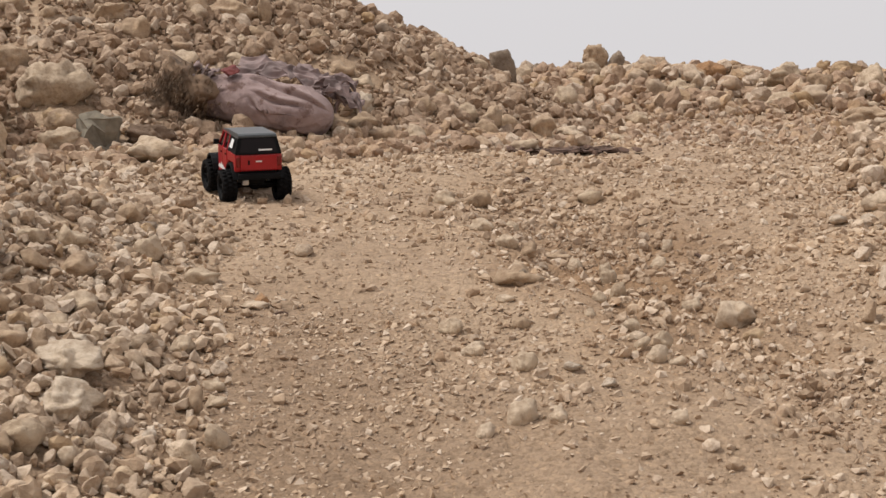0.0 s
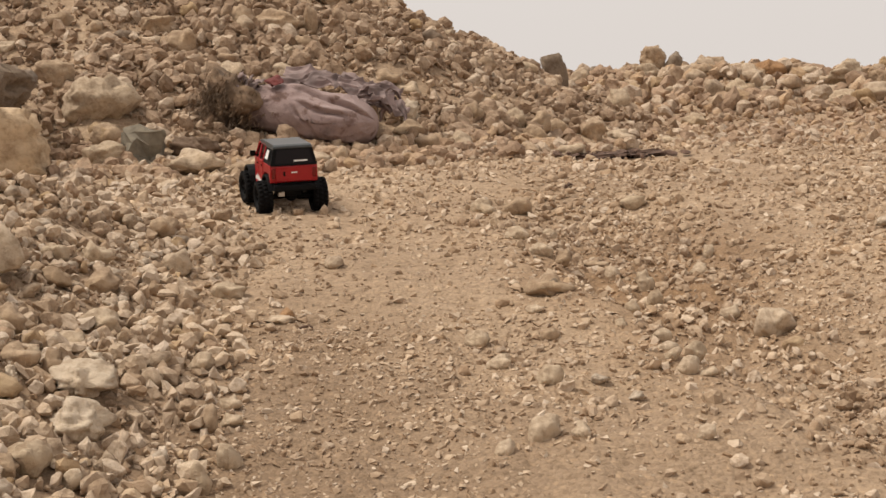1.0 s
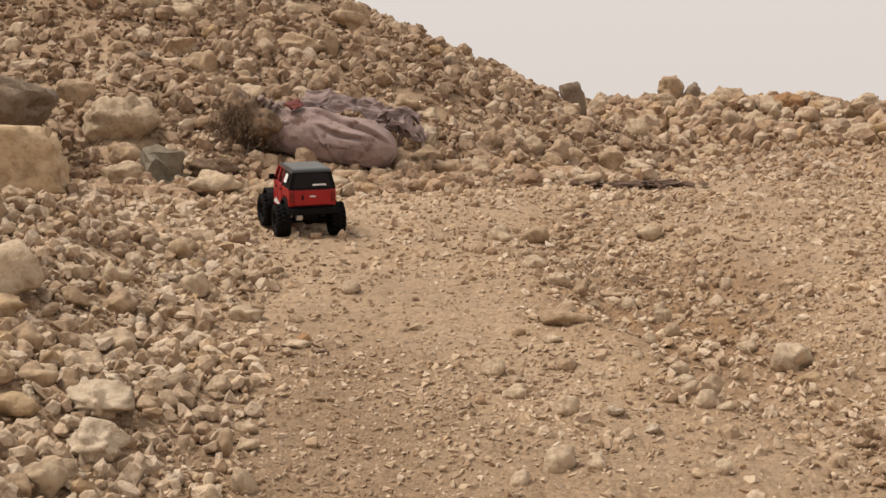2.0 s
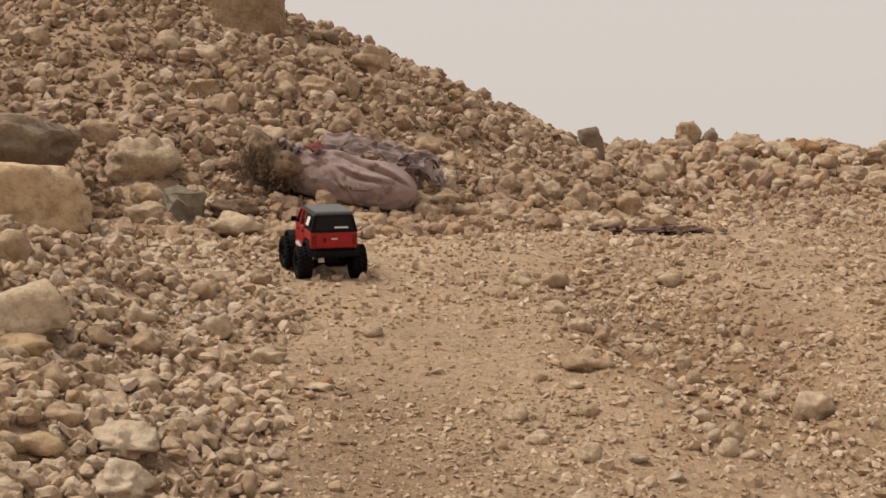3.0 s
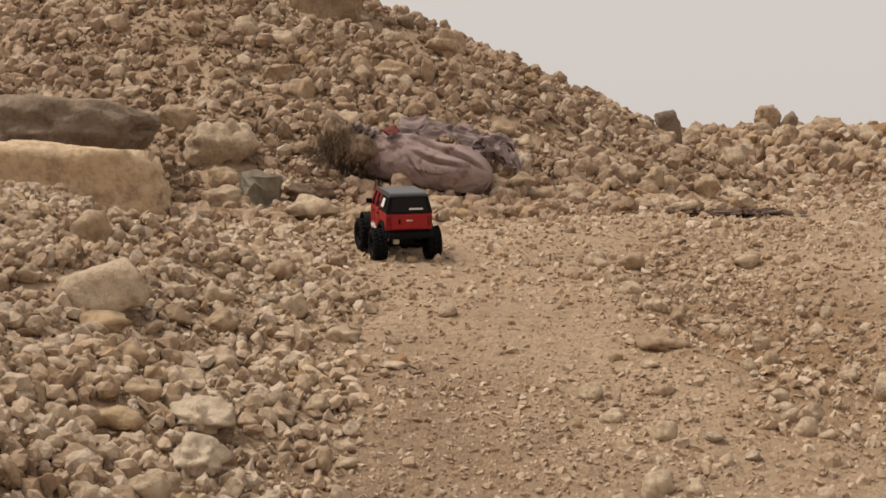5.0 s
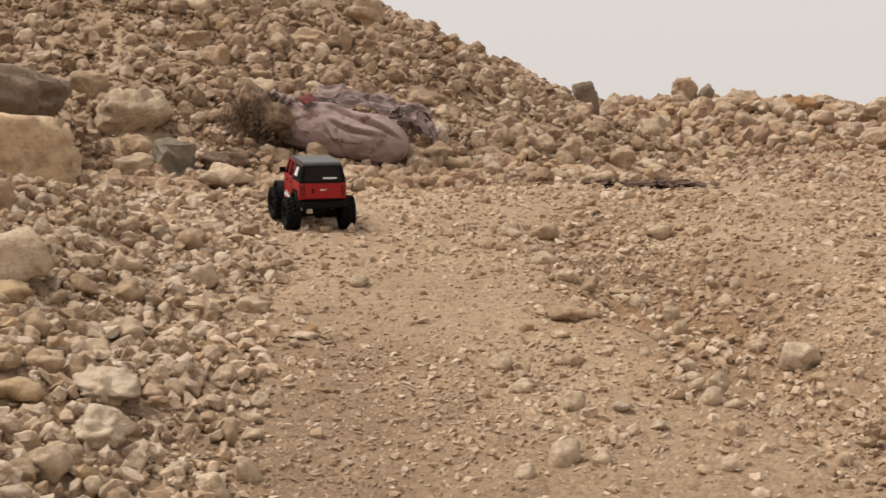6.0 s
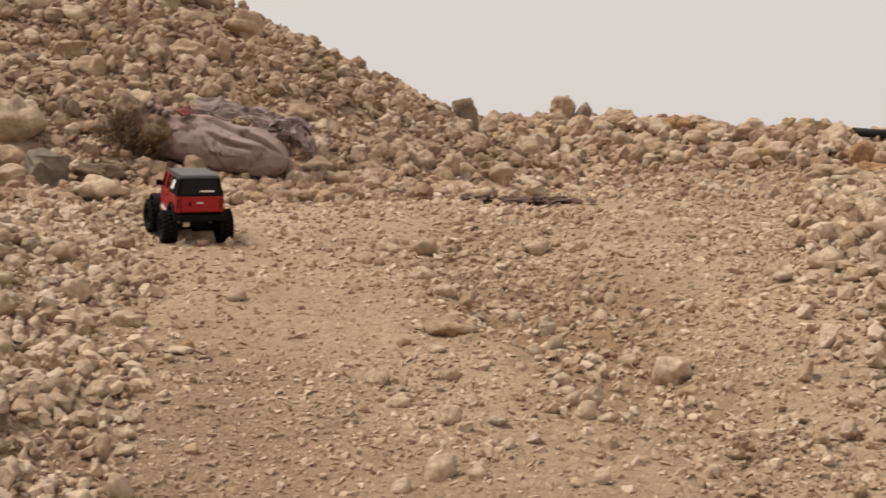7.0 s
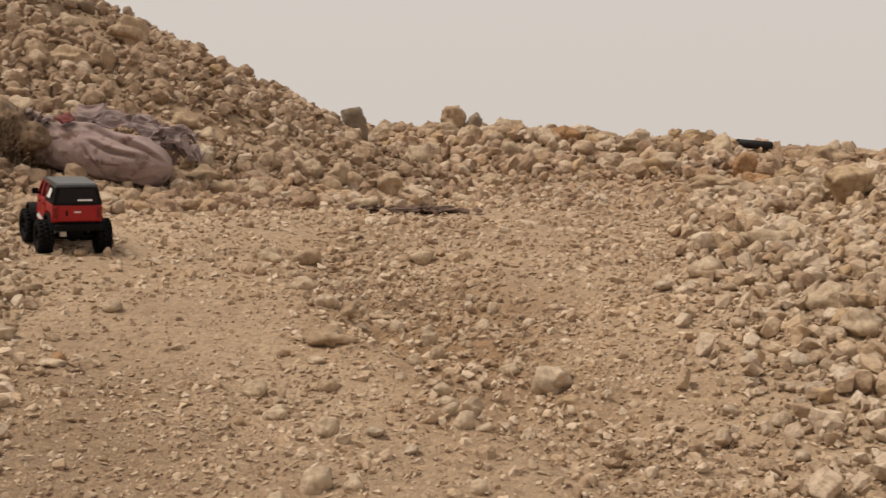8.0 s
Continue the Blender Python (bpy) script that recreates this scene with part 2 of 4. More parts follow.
def height(x, y):
    x, y = np.asarray(x, float), np.asarray(y, float)
    base = track(y) + bank(x, y)
    z = soft_max(base, heap(x, y), 0.12)
    z = soft_max(z, berm(x, y), 0.15)
    near = 1 - smooth_step(25, 60, np.hypot(x, y))
    rough = smooth_step(0.02, 0.2, z - track(y))
    z = z + near * (0.018 * value_noise(x, y, 0.55, 1) + 0.008 * value_noise(x, y, 0.17, 2)
                    + rough * (0.05 * value_noise(x, y, 0.8, 3) + 0.04 * value_noise(x, y, 0.25, 4)))
    # small lumps of the trodden gravel
    fine = 1 - smooth_step(6.5, 9.0, y)
    z = z + fine * (0.006 * value_noise(x, y, 0.085, 7) + 0.004 * value_noise(x, y, 0.045, 8))
    # a low step along the track, with a trough of turned clods on its right
    lip = np.interp(y, (2.2, 3.0, 3.5, 4.1, 4.7, 5.4), (0.95, 0.62, 0.42, 0.38, 0.28, 0.15)) + 0.05 * value_noise(x, y, 0.3, 6)
    along = smooth_step(2.3, 3.0, y) * (1 - smooth_step(4.5, 5.3, y))
    z = z + along * (0.018 * np.exp(-((x - lip + 0.08) / 0.12) ** 2) - 0.085 * smooth_step(0, 0.13, x - lip) * (1 - smooth_step(0.3, 0.9, x - lip)))
    turned = along * smooth_step(0.0, 0.12, x - lip) * (1 - smooth_step(0.35, 0.8, x - lip))
    return z + turned * (0.022 * np.abs(value_noise(x, y, 0.10, 9)) + 0.014 * value_noise(x, y, 0.05, 10))


def ground_z(x, y):
    return float(height(np.array([x]), np.array([y]))[0])


def mesh_from(name, verts, faces, mat, smooth=True):
    """A mesh from arrays of corners and of triangles or quads."""
    verts, faces = np.asarray(verts, np.float32), np.asarray(faces, np.int32)
    me = bpy.data.meshes.new(name)
    me.vertices.add(len(verts))
    me.vertices.foreach_set("co", verts.ravel())
    k = faces.shape[1]
    me.loops.add(faces.size)
    me.loops.foreach_set("vertex_index", faces.ravel())
    me.polygons.add(len(faces))
    me.polygons.foreach_set("loop_start", np.arange(0, faces.size, k, dtype=np.int32))
    me.polygons.foreach_set("use_smooth", np.array(np.broadcast_to(smooth, len(faces)), dtype=bool))
    me.update(calc_edges=True)
    me.validate()
    me.materials.append(mat)
    return me


def build_ground():
    far = np.array([16, 18, 21, 26, 34, 50, 80, 150, 400, 1200.0])
    xs = np.concatenate([-far[::-1] + 10, np.arange(-5.2, -1.3, 0.055), np.arange(-1.3, 2.0, 0.022), np.arange(2.0, 8.2, 0.055), far - 7])
    ys = np.concatenate([-far[::-1] + 14, np.arange(-1.4, 1.9, 0.055), np.arange(1.9, 5.6, 0.022), np.arange(5.6, 17.6, 0.055), far + 3])
    gx, gy = np.meshgrid(xs, ys)
    gz = height(gx, gy)
    nx, ny = len(xs), len(ys)
    i = (np.arange(ny - 1)[:, None] * nx + np.arange(nx - 1)[None]).ravel()
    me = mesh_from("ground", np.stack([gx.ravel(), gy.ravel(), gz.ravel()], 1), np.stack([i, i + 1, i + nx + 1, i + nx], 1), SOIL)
    return tagged(new("ground", me), "pale sandy quarry ground rising to a rubble heap", "ground", kind="structure")


ground = build_ground()

# ======== stones ========
rng = np.random.default_rng(7)
occupied = []      # x, y and radius of what the loose rubble keeps clear of


def ball(level):
    bm = bmesh.new()
    bmesh.ops.create_icosphere(bm, subdivisions=level, radius=1.0)
    bm.verts.ensure_lookup_table()
    v = np.array([p.co[:] for p in bm.verts])
    f = np.array([[p.index for p in q.verts] for q in bm.faces])
    bm.free()
    return v, f


BALLS = {k: ball(k) for k in (1, 2, 3, 4)}


def broken(seed, points=13, boxy=0.74, bevel=0.0, cuts=0, lumps=0.0, rounds=2):
    """A broken stone: the hull of a few random corners, if wanted with worn edges and lumpy faces; within +-1."""
    r = np.random.default_rng(seed)
    p = r.normal(size=(points, 3))
    p /= np.linalg.norm(p, axis=1)[:, None]
    p = np.clip(p * r.uniform(0.8, 1.1, (points, 1)), -boxy, boxy)
    p += r.normal(size=p.shape) * 0.04
    bm = bmesh.new()
    for q in p:
        bm.verts.new(q)
    out = bmesh.ops.convex_hull(bm, input=bm.verts)
    bmesh.ops.delete(bm, geom=[v for v in bm.verts if not v.link_faces], context="VERTS")
    if bevel:
        bmesh.ops.dissolve_limit(bm, angle_limit=radians(9), verts=bm.verts, edges=bm.edges)
        bmesh.ops.bevel(bm, geom=list(bm.edges), offset=bevel, segments=rounds, affect="EDGES", profile=0.55, clamp_overlap=True)
    bmesh.ops.triangulate(bm, faces=bm.faces)
    for _ in range(cuts):
        long = [e for e in bm.edges if e.calc_length() > 0.16]
        bmesh.ops.subdivide_edges(bm, edges=long, cuts=1)
        bmesh.ops.triangulate(bm, faces=bm.faces)
    bm.verts.ensure_lookup_table()
    bm.verts.index_update()
    v = np.array([q.co[:] for q in bm.verts])
    f = np.array([[q.index for q in g.verts] for g in bm.faces])
    bm.free()
    if lumps:
        o = r.uniform(0, 50, 3)
        for size, amount in ((0.9, lumps * 0.7), (0.40, lumps * 0.7), (0.16, lumps * 0.4)):
            v = v + v * (amount * np.array([noise.noise(Vector(q / size + o)) for q in v]))[:, None]
    half = (v.max(0) - v.min(0)) / 2
    return (v - (v.max(0) + v.min(0)) / 2) / half, f


def worn_stone(seed, level=2, planes=7, crisp=40.0, lumps=0.1, square=False, lobes=2):
    """A broken stone: a few split lobes grown into one, with rubbed edges and pitted faces; within +-1."""
    r = np.random.default_rng(seed)
    d, f = BALLS[level]
    reach = np.zeros(len(d))
    for lobe in range(1 if square else lobes):
        n = r.normal(size=(planes, 3))
        n /= np.linalg.norm(n, axis=1)[:, None]
        n = np.concatenate([n, -n[:4] + r.normal(size=(4, 3)) * 0.3])
        near = r.uniform(0.36, 0.9, len(n))
        if square:      # a block with six faces and a few chipped corners
            n = np.concatenate([n[:5], np.eye(3), -np.eye(3)])
            n[5:] += r.normal(size=(6, 3)) * 0.09
            n /= np.linalg.norm(n, axis=1)[:, None]
            near = np.concatenate([r.uniform(0.84, 0.97, 5), np.full(6, 0.6)])
        facing = np.clip(d @ n.T, 0.02, None) / near
        reach = np.maximum(reach, 1 / ((facing ** crisp).sum(1) + 0.9 ** crisp) ** (1 / crisp))
    v = d * reach[:, None]
    o = r.uniform(0, 50, 3)
    for size, amount in ((0.8, 0.4), (0.42, 0.6), (0.2, 0.65), (0.085, 0.5))[:level]:
        bumps = np.array([noise.noise(Vector(q / size + o)) for q in v])
        v = v * (1 + lumps * amount * (bumps if size > 0.6 else 0.55 - 1.8 * np.abs(bumps)))[:, None]
    half = (v.max(0) - v.min(0)) / 2
    return (v - (v.max(0) + v.min(0)) / 2) / half, f


LABELS = {
    "cream": "pale cream limestone rock resting on gravel",
    "tan": "dusty tan broken limestone rock with worn edges",
    "ochre": "yellow ochre limestone rock with rough broken faces",
    "white": "whitish chalky limestone rock on the bank",
    "grey": "grey weathered stone lying in the rubble",
    "brown": "dark brown crumbling clod in the rubble",
    "rust": "rusty orange limestone rock among the rubble",
}
seeds = iter(range(100, 2000))


def rock(tone, x, y, w, h, deep=0.8, turn=None, sink=0.12, group="", label="", name="rock", z=None, corners=7, crisp=70.0, tilt=0.0, lumps=0.15, square=False):
    """A rock of its own whose front foot stands at x, y."""
    s = next(seeds)
    r = np.random.default_rng(s)
    level = 4 if w > 0.2 or tone == "white" else 3 if w > 0.055 else 2
    v, f = worn_stone(s, level, corners, crisp, lumps * (1.5 if tone == "white" else 1.0), square, 3 if level > 2 else 2)
    size = np.array([w / 2, w * deep / 2, h * (1 + sink) / 2])
    me = mesh_from(name, v * size, f, STONE[tone])
    ob = new(name, me)
    cy = y + w * deep * 0.42
    base = ground_z(x, y) if z is None else z
    ob.matrix_world = pose(x, cy, base + h * (1 - sink) / 2, 0, tilt, r.uniform(-14, 14) if turn is None else turn)
    occupied.append((x, cy, w * 0.48))
    return tagged(ob, label or LABELS[tone], "rock", group)


# big blocks at the left foot of the heap
rock("sandy", -1.90, 5.62, 0.84, 0.335, 0.5, 2, 0.1, "", "large squared yellowish limestone slab behind the bank", "stone_slab", z=0.335, crisp=60.0, lumps=0.12, square=True)
rock("grey", -2.14, 6.32, 0.78, 0.26, 0.6, -4, 0.1, "", "large smooth grey boulder lying behind the slab", "boulder", z=0.625, crisp=9.0, tilt=3, lumps=0.22, square=True)
rock("tan", -1.32, 8.98, 0.58, 0.60, 0.6, 12, 0.25, "", "tall craggy tan outcrop on top of the heap", "boulder", lumps=0.3, square=True, crisp=16.0, tilt=-8)
rock("tan", -0.48, 8.93, 0.27, 0.22, 0.8, 5, 0.1, "", "blocky tan rock perched on the heap's shoulder", "boulder")
rock("grey", 1.07, 9.85, 0.18, 0.23, 0.6, 12, 0.4, "", "upright pointed grey stone standing on the ridge", "standing_stone", crisp=30.0, tilt=-14, lumps=0.25, square=True)
for row in (
    ("cream", -1.49, 6.72, 0.39, 0.26),
    ("tan", -1.78, 7.08, 0.23, 0.16),
    ("tan", -1.43, 6.58, 0.17, 0.12),
    ("cream", -1.39, 6.27, 0.22, 0.13),
    ("cream", -0.91, 5.92, 0.28, 0.12),
    ("tan", -0.70, 5.89, 0.14, 0.08),
    ("cream", -0.60, 5.88, 0.17, 0.11),
    ("cream", -0.42, 6.39, 0.14, 0.08),
    ("tan", -0.31, 6.45, 0.10, 0.10),
    ("ochre", -1.44, 6.59, 0.17, 0.12),
):
    rock(*row, group="rocks at the foot of the heap")
for row in (
    ("cream", -1.65, 8.25, 0.18, 0.16),
    ("cream", -2.30, 7.87, 0.12, 0.11),
    ("tan", -2.11, 8.65, 0.16, 0.10),
    ("tan", -2.01, 8.44, 0.13, 0.08),
    ("tan", -2.43, 8.26, 0.13, 0.12),
    ("tan", -1.90, 7.71, 0.15, 0.10),
    ("cream", -1.42, 8.19, 0.17, 0.10),
    ("tan", -0.93, 8.02, 0.16, 0.12),
    ("tan", -0.74, 8.08, 0.31, 0.15),
    ("tan", -0.55, 8.24, 0.09, 0.18),
    ("grey", -0.76, 9.19, 0.12, 0.09),
    ("white", 0.01, 7.33, 0.13, 0.14),
    ("ochre", 0.50, 8.01, 0.15, 0.10),
    ("tan", 0.37, 7.57, 0.12, 0.10),
    ("cream", 0.01, 7.71, 0.16, 0.08),
    ("cream", 0.61, 7.72, 0.13, 0.11),
    ("tan", 0.74, 7.72, 0.16, 0.14),
    ("tan", 0.01, 7.18, 0.18, 0.10),
    ("tan", -0.24, 8.07, 0.13, 0.10),
    ("cream", -0.93, 7.41, 0.15, 0.10),
):
    rock(*row, group="rocks on the heap", sink=0.25)
for row in (
    ("cream", -0.66, 7.55, 0.13, 0.07),
    ("cream", -0.65, 7.81, 0.08, 0.07),
    ("grey", 0.17, 8.73, 0.14, 0.10),
    ("tan", -1.37, 7.77, 0.22, 0.11),
    ("tan", -0.58, 7.92, 0.16, 0.08),
    ("tan", 0.11, 6.99, 0.20, 0.09),
    ("cream", -0.83, 8.90, 0.18, 0.10),
    ("cream", 0.27, 7.05, 0.15, 0.10),
    ("tan", -1.22, 7.63, 0.17, 0.13),
    ("tan", -1.70, 7.68, 0.11, 0.07),
    ("cream", -2.99, 8.96, 0.17, 0.09),
    ("grey", -1.54, 7.67, 0.13, 0.06),
    ("cream", -2.15, 7.54, 0.12, 0.07),
    ("tan", -1.01, 8.46, 0.21, 0.08),
    ("tan", 0.51, 8.73, 0.14, 0.11),
    ("tan", -0.45, 9.0, 0.11, 0.08),
    ("cream", 0.84, 9.43, 0.14, 0.09),
    ("tan", -1.30, 9.44, 0.28, 0.16),
    ("cream", 1.46, 9.51, 0.18, 0.13),
    ("tan", -0.10, 7.75, 0.19, 0.10),
):
    rock(*row, group="rocks on the heap", sink=0.25)
for row in (
    ("tan", 0.87, 7.88, 0.14, 0.10),
):
    rock(*row, group="rocks on the heap", sink=0.25)
for row in (
    ("cream", 2.63, 14.88, 0.32, 0.22),
    ("tan", 2.61, 15.94, 0.39, 0.18),
    ("rust", 3.82, 14.42, 0.36, 0.21),
    ("cream", 4.25, 13.28, 0.36, 0.30),
    ("tan", 4.51, 12.97, 0.30, 0.20),
    ("ochre", 4.98, 13.52, 0.32, 0.23),
    ("cream", 4.94, 12.75, 0.33, 0.31),
    ("rust", 4.94, 12.11, 0.28, 0.24),
    ("rust", 4.91, 11.73, 0.29, 0.14),
    ("tan", 6.06, 12.64, 0.44, 0.24),
    ("ochre", 5.24, 11.78, 0.28, 0.18),
    ("tan", 3.30, 8.43, 0.45, 0.16),
    ("tan", 2.90, 6.59, 0.14, 0.11),
    ("tan", 3.06, 6.56, 0.22, 0.11),
    ("ochre", 2.66, 5.28, 0.26, 0.16),
    ("cream", 4.08, 12.72, 0.37, 0.18),
    ("cream", 3.25, 13.37, 0.31, 0.25),
    ("cream", 3.49, 13.37, 0.17, 0.13),
    ("cream", 2.69, 13.83, 0.23, 0.15),
    ("ochre", 2.63, 14.14, 0.27, 0.20),
):
    rock(*row, group="rocks of the berm", sink=0.2)
for row in (
    ("ochre", 2.34, 14.23, 0.35, 0.19),
    ("tan", 3.04, 14.38, 0.36, 0.20),
    ("cream", 1.89, 15.18, 0.25, 0.20),
    ("tan", 4.77, 13.07, 0.22, 0.16),
    ("cream", 4.65, 12.11, 0.25, 0.12),
    ("cream", 4.09, 14.04, 0.23, 0.16),
    ("cream", 4.09, 13.42, 0.17, 0.12),
    ("tan", 6.58, 12.96, 0.32, 0.16),
    ("cream", 6.20, 13.47, 0.28, 0.14),
    ("cream", 2.42, 11.61, 0.22, 0.14),
    ("tan", 1.08, 7.93, 0.16, 0.13),
    ("cream", 1.50, 7.87, 0.13, 0.06),
    ("cream", 1.24, 7.94, 0.16, 0.09),
    ("tan", 0.71, 7.47, 0.15, 0.12),
):
    rock(*row, group="rocks of the berm", sink=0.2)
# the rocks that stand up along the berm's crest
rock("tan", 2.70, 15.10, 0.31, 0.31, 0.8, 10, 0.1, "rocks of the berm", "peaked tan rock standing on the berm's crest", z=0.77, corners=6, crisp=60.0)
rock("grey", 2.90, 15.10, 0.19, 0.34, 0.7, 0, 0.1, "rocks of the berm", "grey slab leaning on the berm's crest", z=0.67, corners=6, crisp=60.0, tilt=32)
rock("tan", 3.36, 15.17, 0.66, 0.24, 0.5, 3, 0.3, "rocks of the berm", "long flat tan rock along the berm's crest", z=0.70)
rock("grey", 2.13, 15.70, 0.22, 0.18, 0.8, 12, 0.3, "rocks of the berm", z=0.70)

for row in (
    ("cream", 0.65, 3.04, 0.08, 0.05),
    ("cream", 0.61, 2.88, 0.05, 0.04),
    ("cream", 0.59, 3.08, 0.05, 0.03),
    ("cream", 0.59, 3.01, 0.05, 0.02),
    ("cream", 0.59, 2.94, 0.04, 0.03),
    ("tan", 0.37, 3.41, 0.13, 0.05),
    ("grey", 0.38, 3.42, 0.06, 0.04),
    ("cream", 0.92, 3.34, 0.11, 0.07),
    ("cream", 0.39, 3.86, 0.07, 0.04),
    ("tan", 0.45, 3.83, 0.06, 0.05),
    ("tan", 0.57, 4.06, 0.08, 0.03),
    ("cream", 0.68, 3.83, 0.06, 0.06),
    ("cream", 0.67, 3.64, 0.05, 0.05),
    ("cream", 0.51, 3.17, 0.03, 0.02),
    ("tan", 0.34, 3.14, 0.05, 0.03),
    ("cream", 0.17, 3.12, 0.06, 0.04),
    ("cream", 0.27, 2.57, 0.07, 0.05),
    ("cream", 0.34, 2.56, 0.04, 0.03),
    ("cream", 0.57, 2.52, 0.04, 0.03),
    ("cream", 0.31, 2.84, 0.06, 0.04),
):
    rock(*row, group="stones on the track", sink=0.35)
for row in (
    ("cream", 0.26, 4.54, 0.09, 0.05),
    ("tan", 0.40, 4.84, 0.12, 0.06),
    ("cream", 0.34, 4.08, 0.08, 0.04),
    ("cream", 0.46, 4.31, 0.05, 0.05),
    ("tan", 0.29, 4.29, 0.05, 0.03),
    ("cream", 0.84, 3.49, 0.05, 0.04),
    ("ochre", 0.94, 3.25, 0.06, 0.03),
    ("cream", 0.81, 4.86, 0.12, 0.05),
    ("cream", 0.60, 3.92, 0.05, 0.04),
    ("cream", 0.65, 2.87, 0.04, 0.02),
    ("cream", 0.56, 3.31, 0.04, 0.03),
    ("cream", 0.19, 2.51, 0.04, 0.03),
    ("cream", 0.87, 3.99, 0.07, 0.04),
    ("cream", 0.92, 4.12, 0.04, 0.04),
    ("cream", 0.32, 3.30, 0.05, 0.02),
    ("cream", 0.21, 2.97, 0.06, 0.03),
):
    rock(*row, group="stones on the track", sink=0.35)
for row in (
    ("cream", 1.64, 4.19, 0.13, 0.07),
    ("cream", 2.01, 4.54, 0.19, 0.07),
    ("cream", 1.78, 3.58, 0.14, 0.08),
    ("cream", 1.75, 3.33, 0.11, 0.08),
    ("cream", 1.91, 4.10, 0.09, 0.06),
    ("cream", 2.32, 5.46, 0.15, 0.06),
    ("tan", 3.30, 7.49, 0.20, 0.10),
):
    rock(*row, group="stones on the track", sink=0.3)
for row in (
    ("ochre", -0.92, 2.95, 0.13, 0.05),
    ("tan", -0.82, 3.23, 0.08, 0.05),
    ("tan", -0.74, 3.33, 0.10, 0.06),
    ("cream", -0.62, 3.74, 0.08, 0.07),
    ("cream", -0.45, 3.51, 0.09, 0.04),
    ("tan", -0.82, 2.83, 0.10, 0.06),
    ("cream", -0.69, 3.08, 0.10, 0.06),
    ("ochre", -0.81, 2.65, 0.06, 0.05),
    ("tan", -0.75, 2.68, 0.08, 0.05),
    ("tan", -0.70, 2.70, 0.07, 0.06),
    ("cream", -0.70, 2.87, 0.07, 0.05),
    ("white", -0.65, 2.81, 0.07, 0.04),
    ("ochre", -0.78, 2.55, 0.12, 0.05),
    ("tan", -0.78, 2.36, 0.07, 0.04),
    ("cream", -0.65, 2.32, 0.09, 0.06),
    ("cream", -0.44, 2.96, 0.06, 0.04),
    ("tan", -0.38, 2.63, 0.04, 0.06),
    ("cream", -0.34, 2.66, 0.05, 0.03),
    ("cream", -0.32, 2.48, 0.05, 0.05),
    ("cream", -0.36, 2.40, 0.04, 0.06),
):
    rock(*row, group="stones of the bank", sink=0.25)
for row in (
    ("cream", -0.57, 2.32, 0.04, 0.04),
    ("white", -0.75, 2.63, 0.03, 0.03),
    ("cream", -0.83, 2.38, 0.04, 0.03),
    ("tan", -0.68, 2.29, 0.06, 0.04),
    ("tan", -0.72, 4.07, 0.10, 0.07),
    ("grey", -0.66, 4.02, 0.07, 0.04),
    ("cream", -0.30, 3.31, 0.08, 0.02),
    ("rust", -0.29, 3.36, 0.04, 0.03),
    ("cream", -0.73, 2.24, 0.06, 0.05),
    ("cream", -0.92, 2.67, 0.07, 0.04),
    ("cream", -0.35, 2.75, 0.05, 0.03),
    ("tan", -1.16, 3.63, 0.12, 0.10),
    ("cream", -0.87, 3.44, 0.07, 0.04),
    ("cream", -0.79, 3.54, 0.09, 0.06),
    ("cream", -0.74, 2.75, 0.03, 0.03),
    ("white", -0.63, 2.65, 0.14, 0.07),
    ("white", -0.60, 2.50, 0.12, 0.08),
    ("cream", -0.86, 2.49, 0.06, 0.04),
    ("cream", -0.73, 2.19, 0.05, 0.04),
):
    rock(*row, group="stones of the bank", sink=0.25)
rock("cream", -0.97, 3.10, 0.20, 0.11, 0.8, 14, 0.2, "stones of the bank", "long flat pale slab tilted on the bank", tilt=-20, square=True)


# ======== parts ========
def part(name, bm, mat, parent, label="", smooth=False):
    """Links a bmesh as one mesh under a thing or a part."""
    me = bpy.data.meshes.new(name)
    bmesh.ops.recalc_face_normals(bm, faces=bm.faces)
    for f in bm.faces:
        f.smooth = smooth
    bm.to_mesh(me)
    bm.free()
    me.materials.append(mat)
    ob = new(name, me)
    ob.parent = parent
    if label:
        tagged(ob, label)
    return ob


def slab(x0, x1, y0, y1, z0, z1, round_off=0.0, bm=None):
    bm = bm or bmesh.new()
    made = bmesh.ops.create_cube(bm, size=1.0)["verts"]
    for v in made:
        v.co = Vector(((x0 + x1) / 2 + v.co.x * (x1 - x0), (y0 + y1) / 2 + v.co.y * (y1 - y0), (z0 + z1) / 2 + v.co.z * (z1 - z0)))
    if round_off:
        edges = {e for v in made for e in v.link_edges}
        bmesh.ops.bevel(bm, geom=list(edges), offset=round_off, segments=2, affect="EDGES", profile=0.6)
    return bm


def prism(outline, half, top=None, lean=0.0, round_off=0.0):
    """A side outline (x, z) drawn out across the car to +-half; above the height top the sides lean in."""
    bm = bmesh.new()
    rings = []
    for side in (-1, 1):
        rings.append([bm.verts.new((x, side * (half - (lean * max(0, z - top) if top is not None else 0)), z)) for x, z in outline])
    bm.faces.new(rings[0])
    bm.faces.new(rings[1][::-1])
    n = len(outline)
    for i in range(n):
        bm.faces.new((rings[0][i], rings[0][(i + 1) % n], rings[1][(i + 1) % n], rings[1][i]))
    if round_off:
        bmesh.ops.recalc_face_normals(bm, faces=bm.faces)
        bmesh.ops.bevel(bm, geom=list(bm.edges), offset=round_off, segments=2, affect="EDGES", profile=0.6)
    return bm


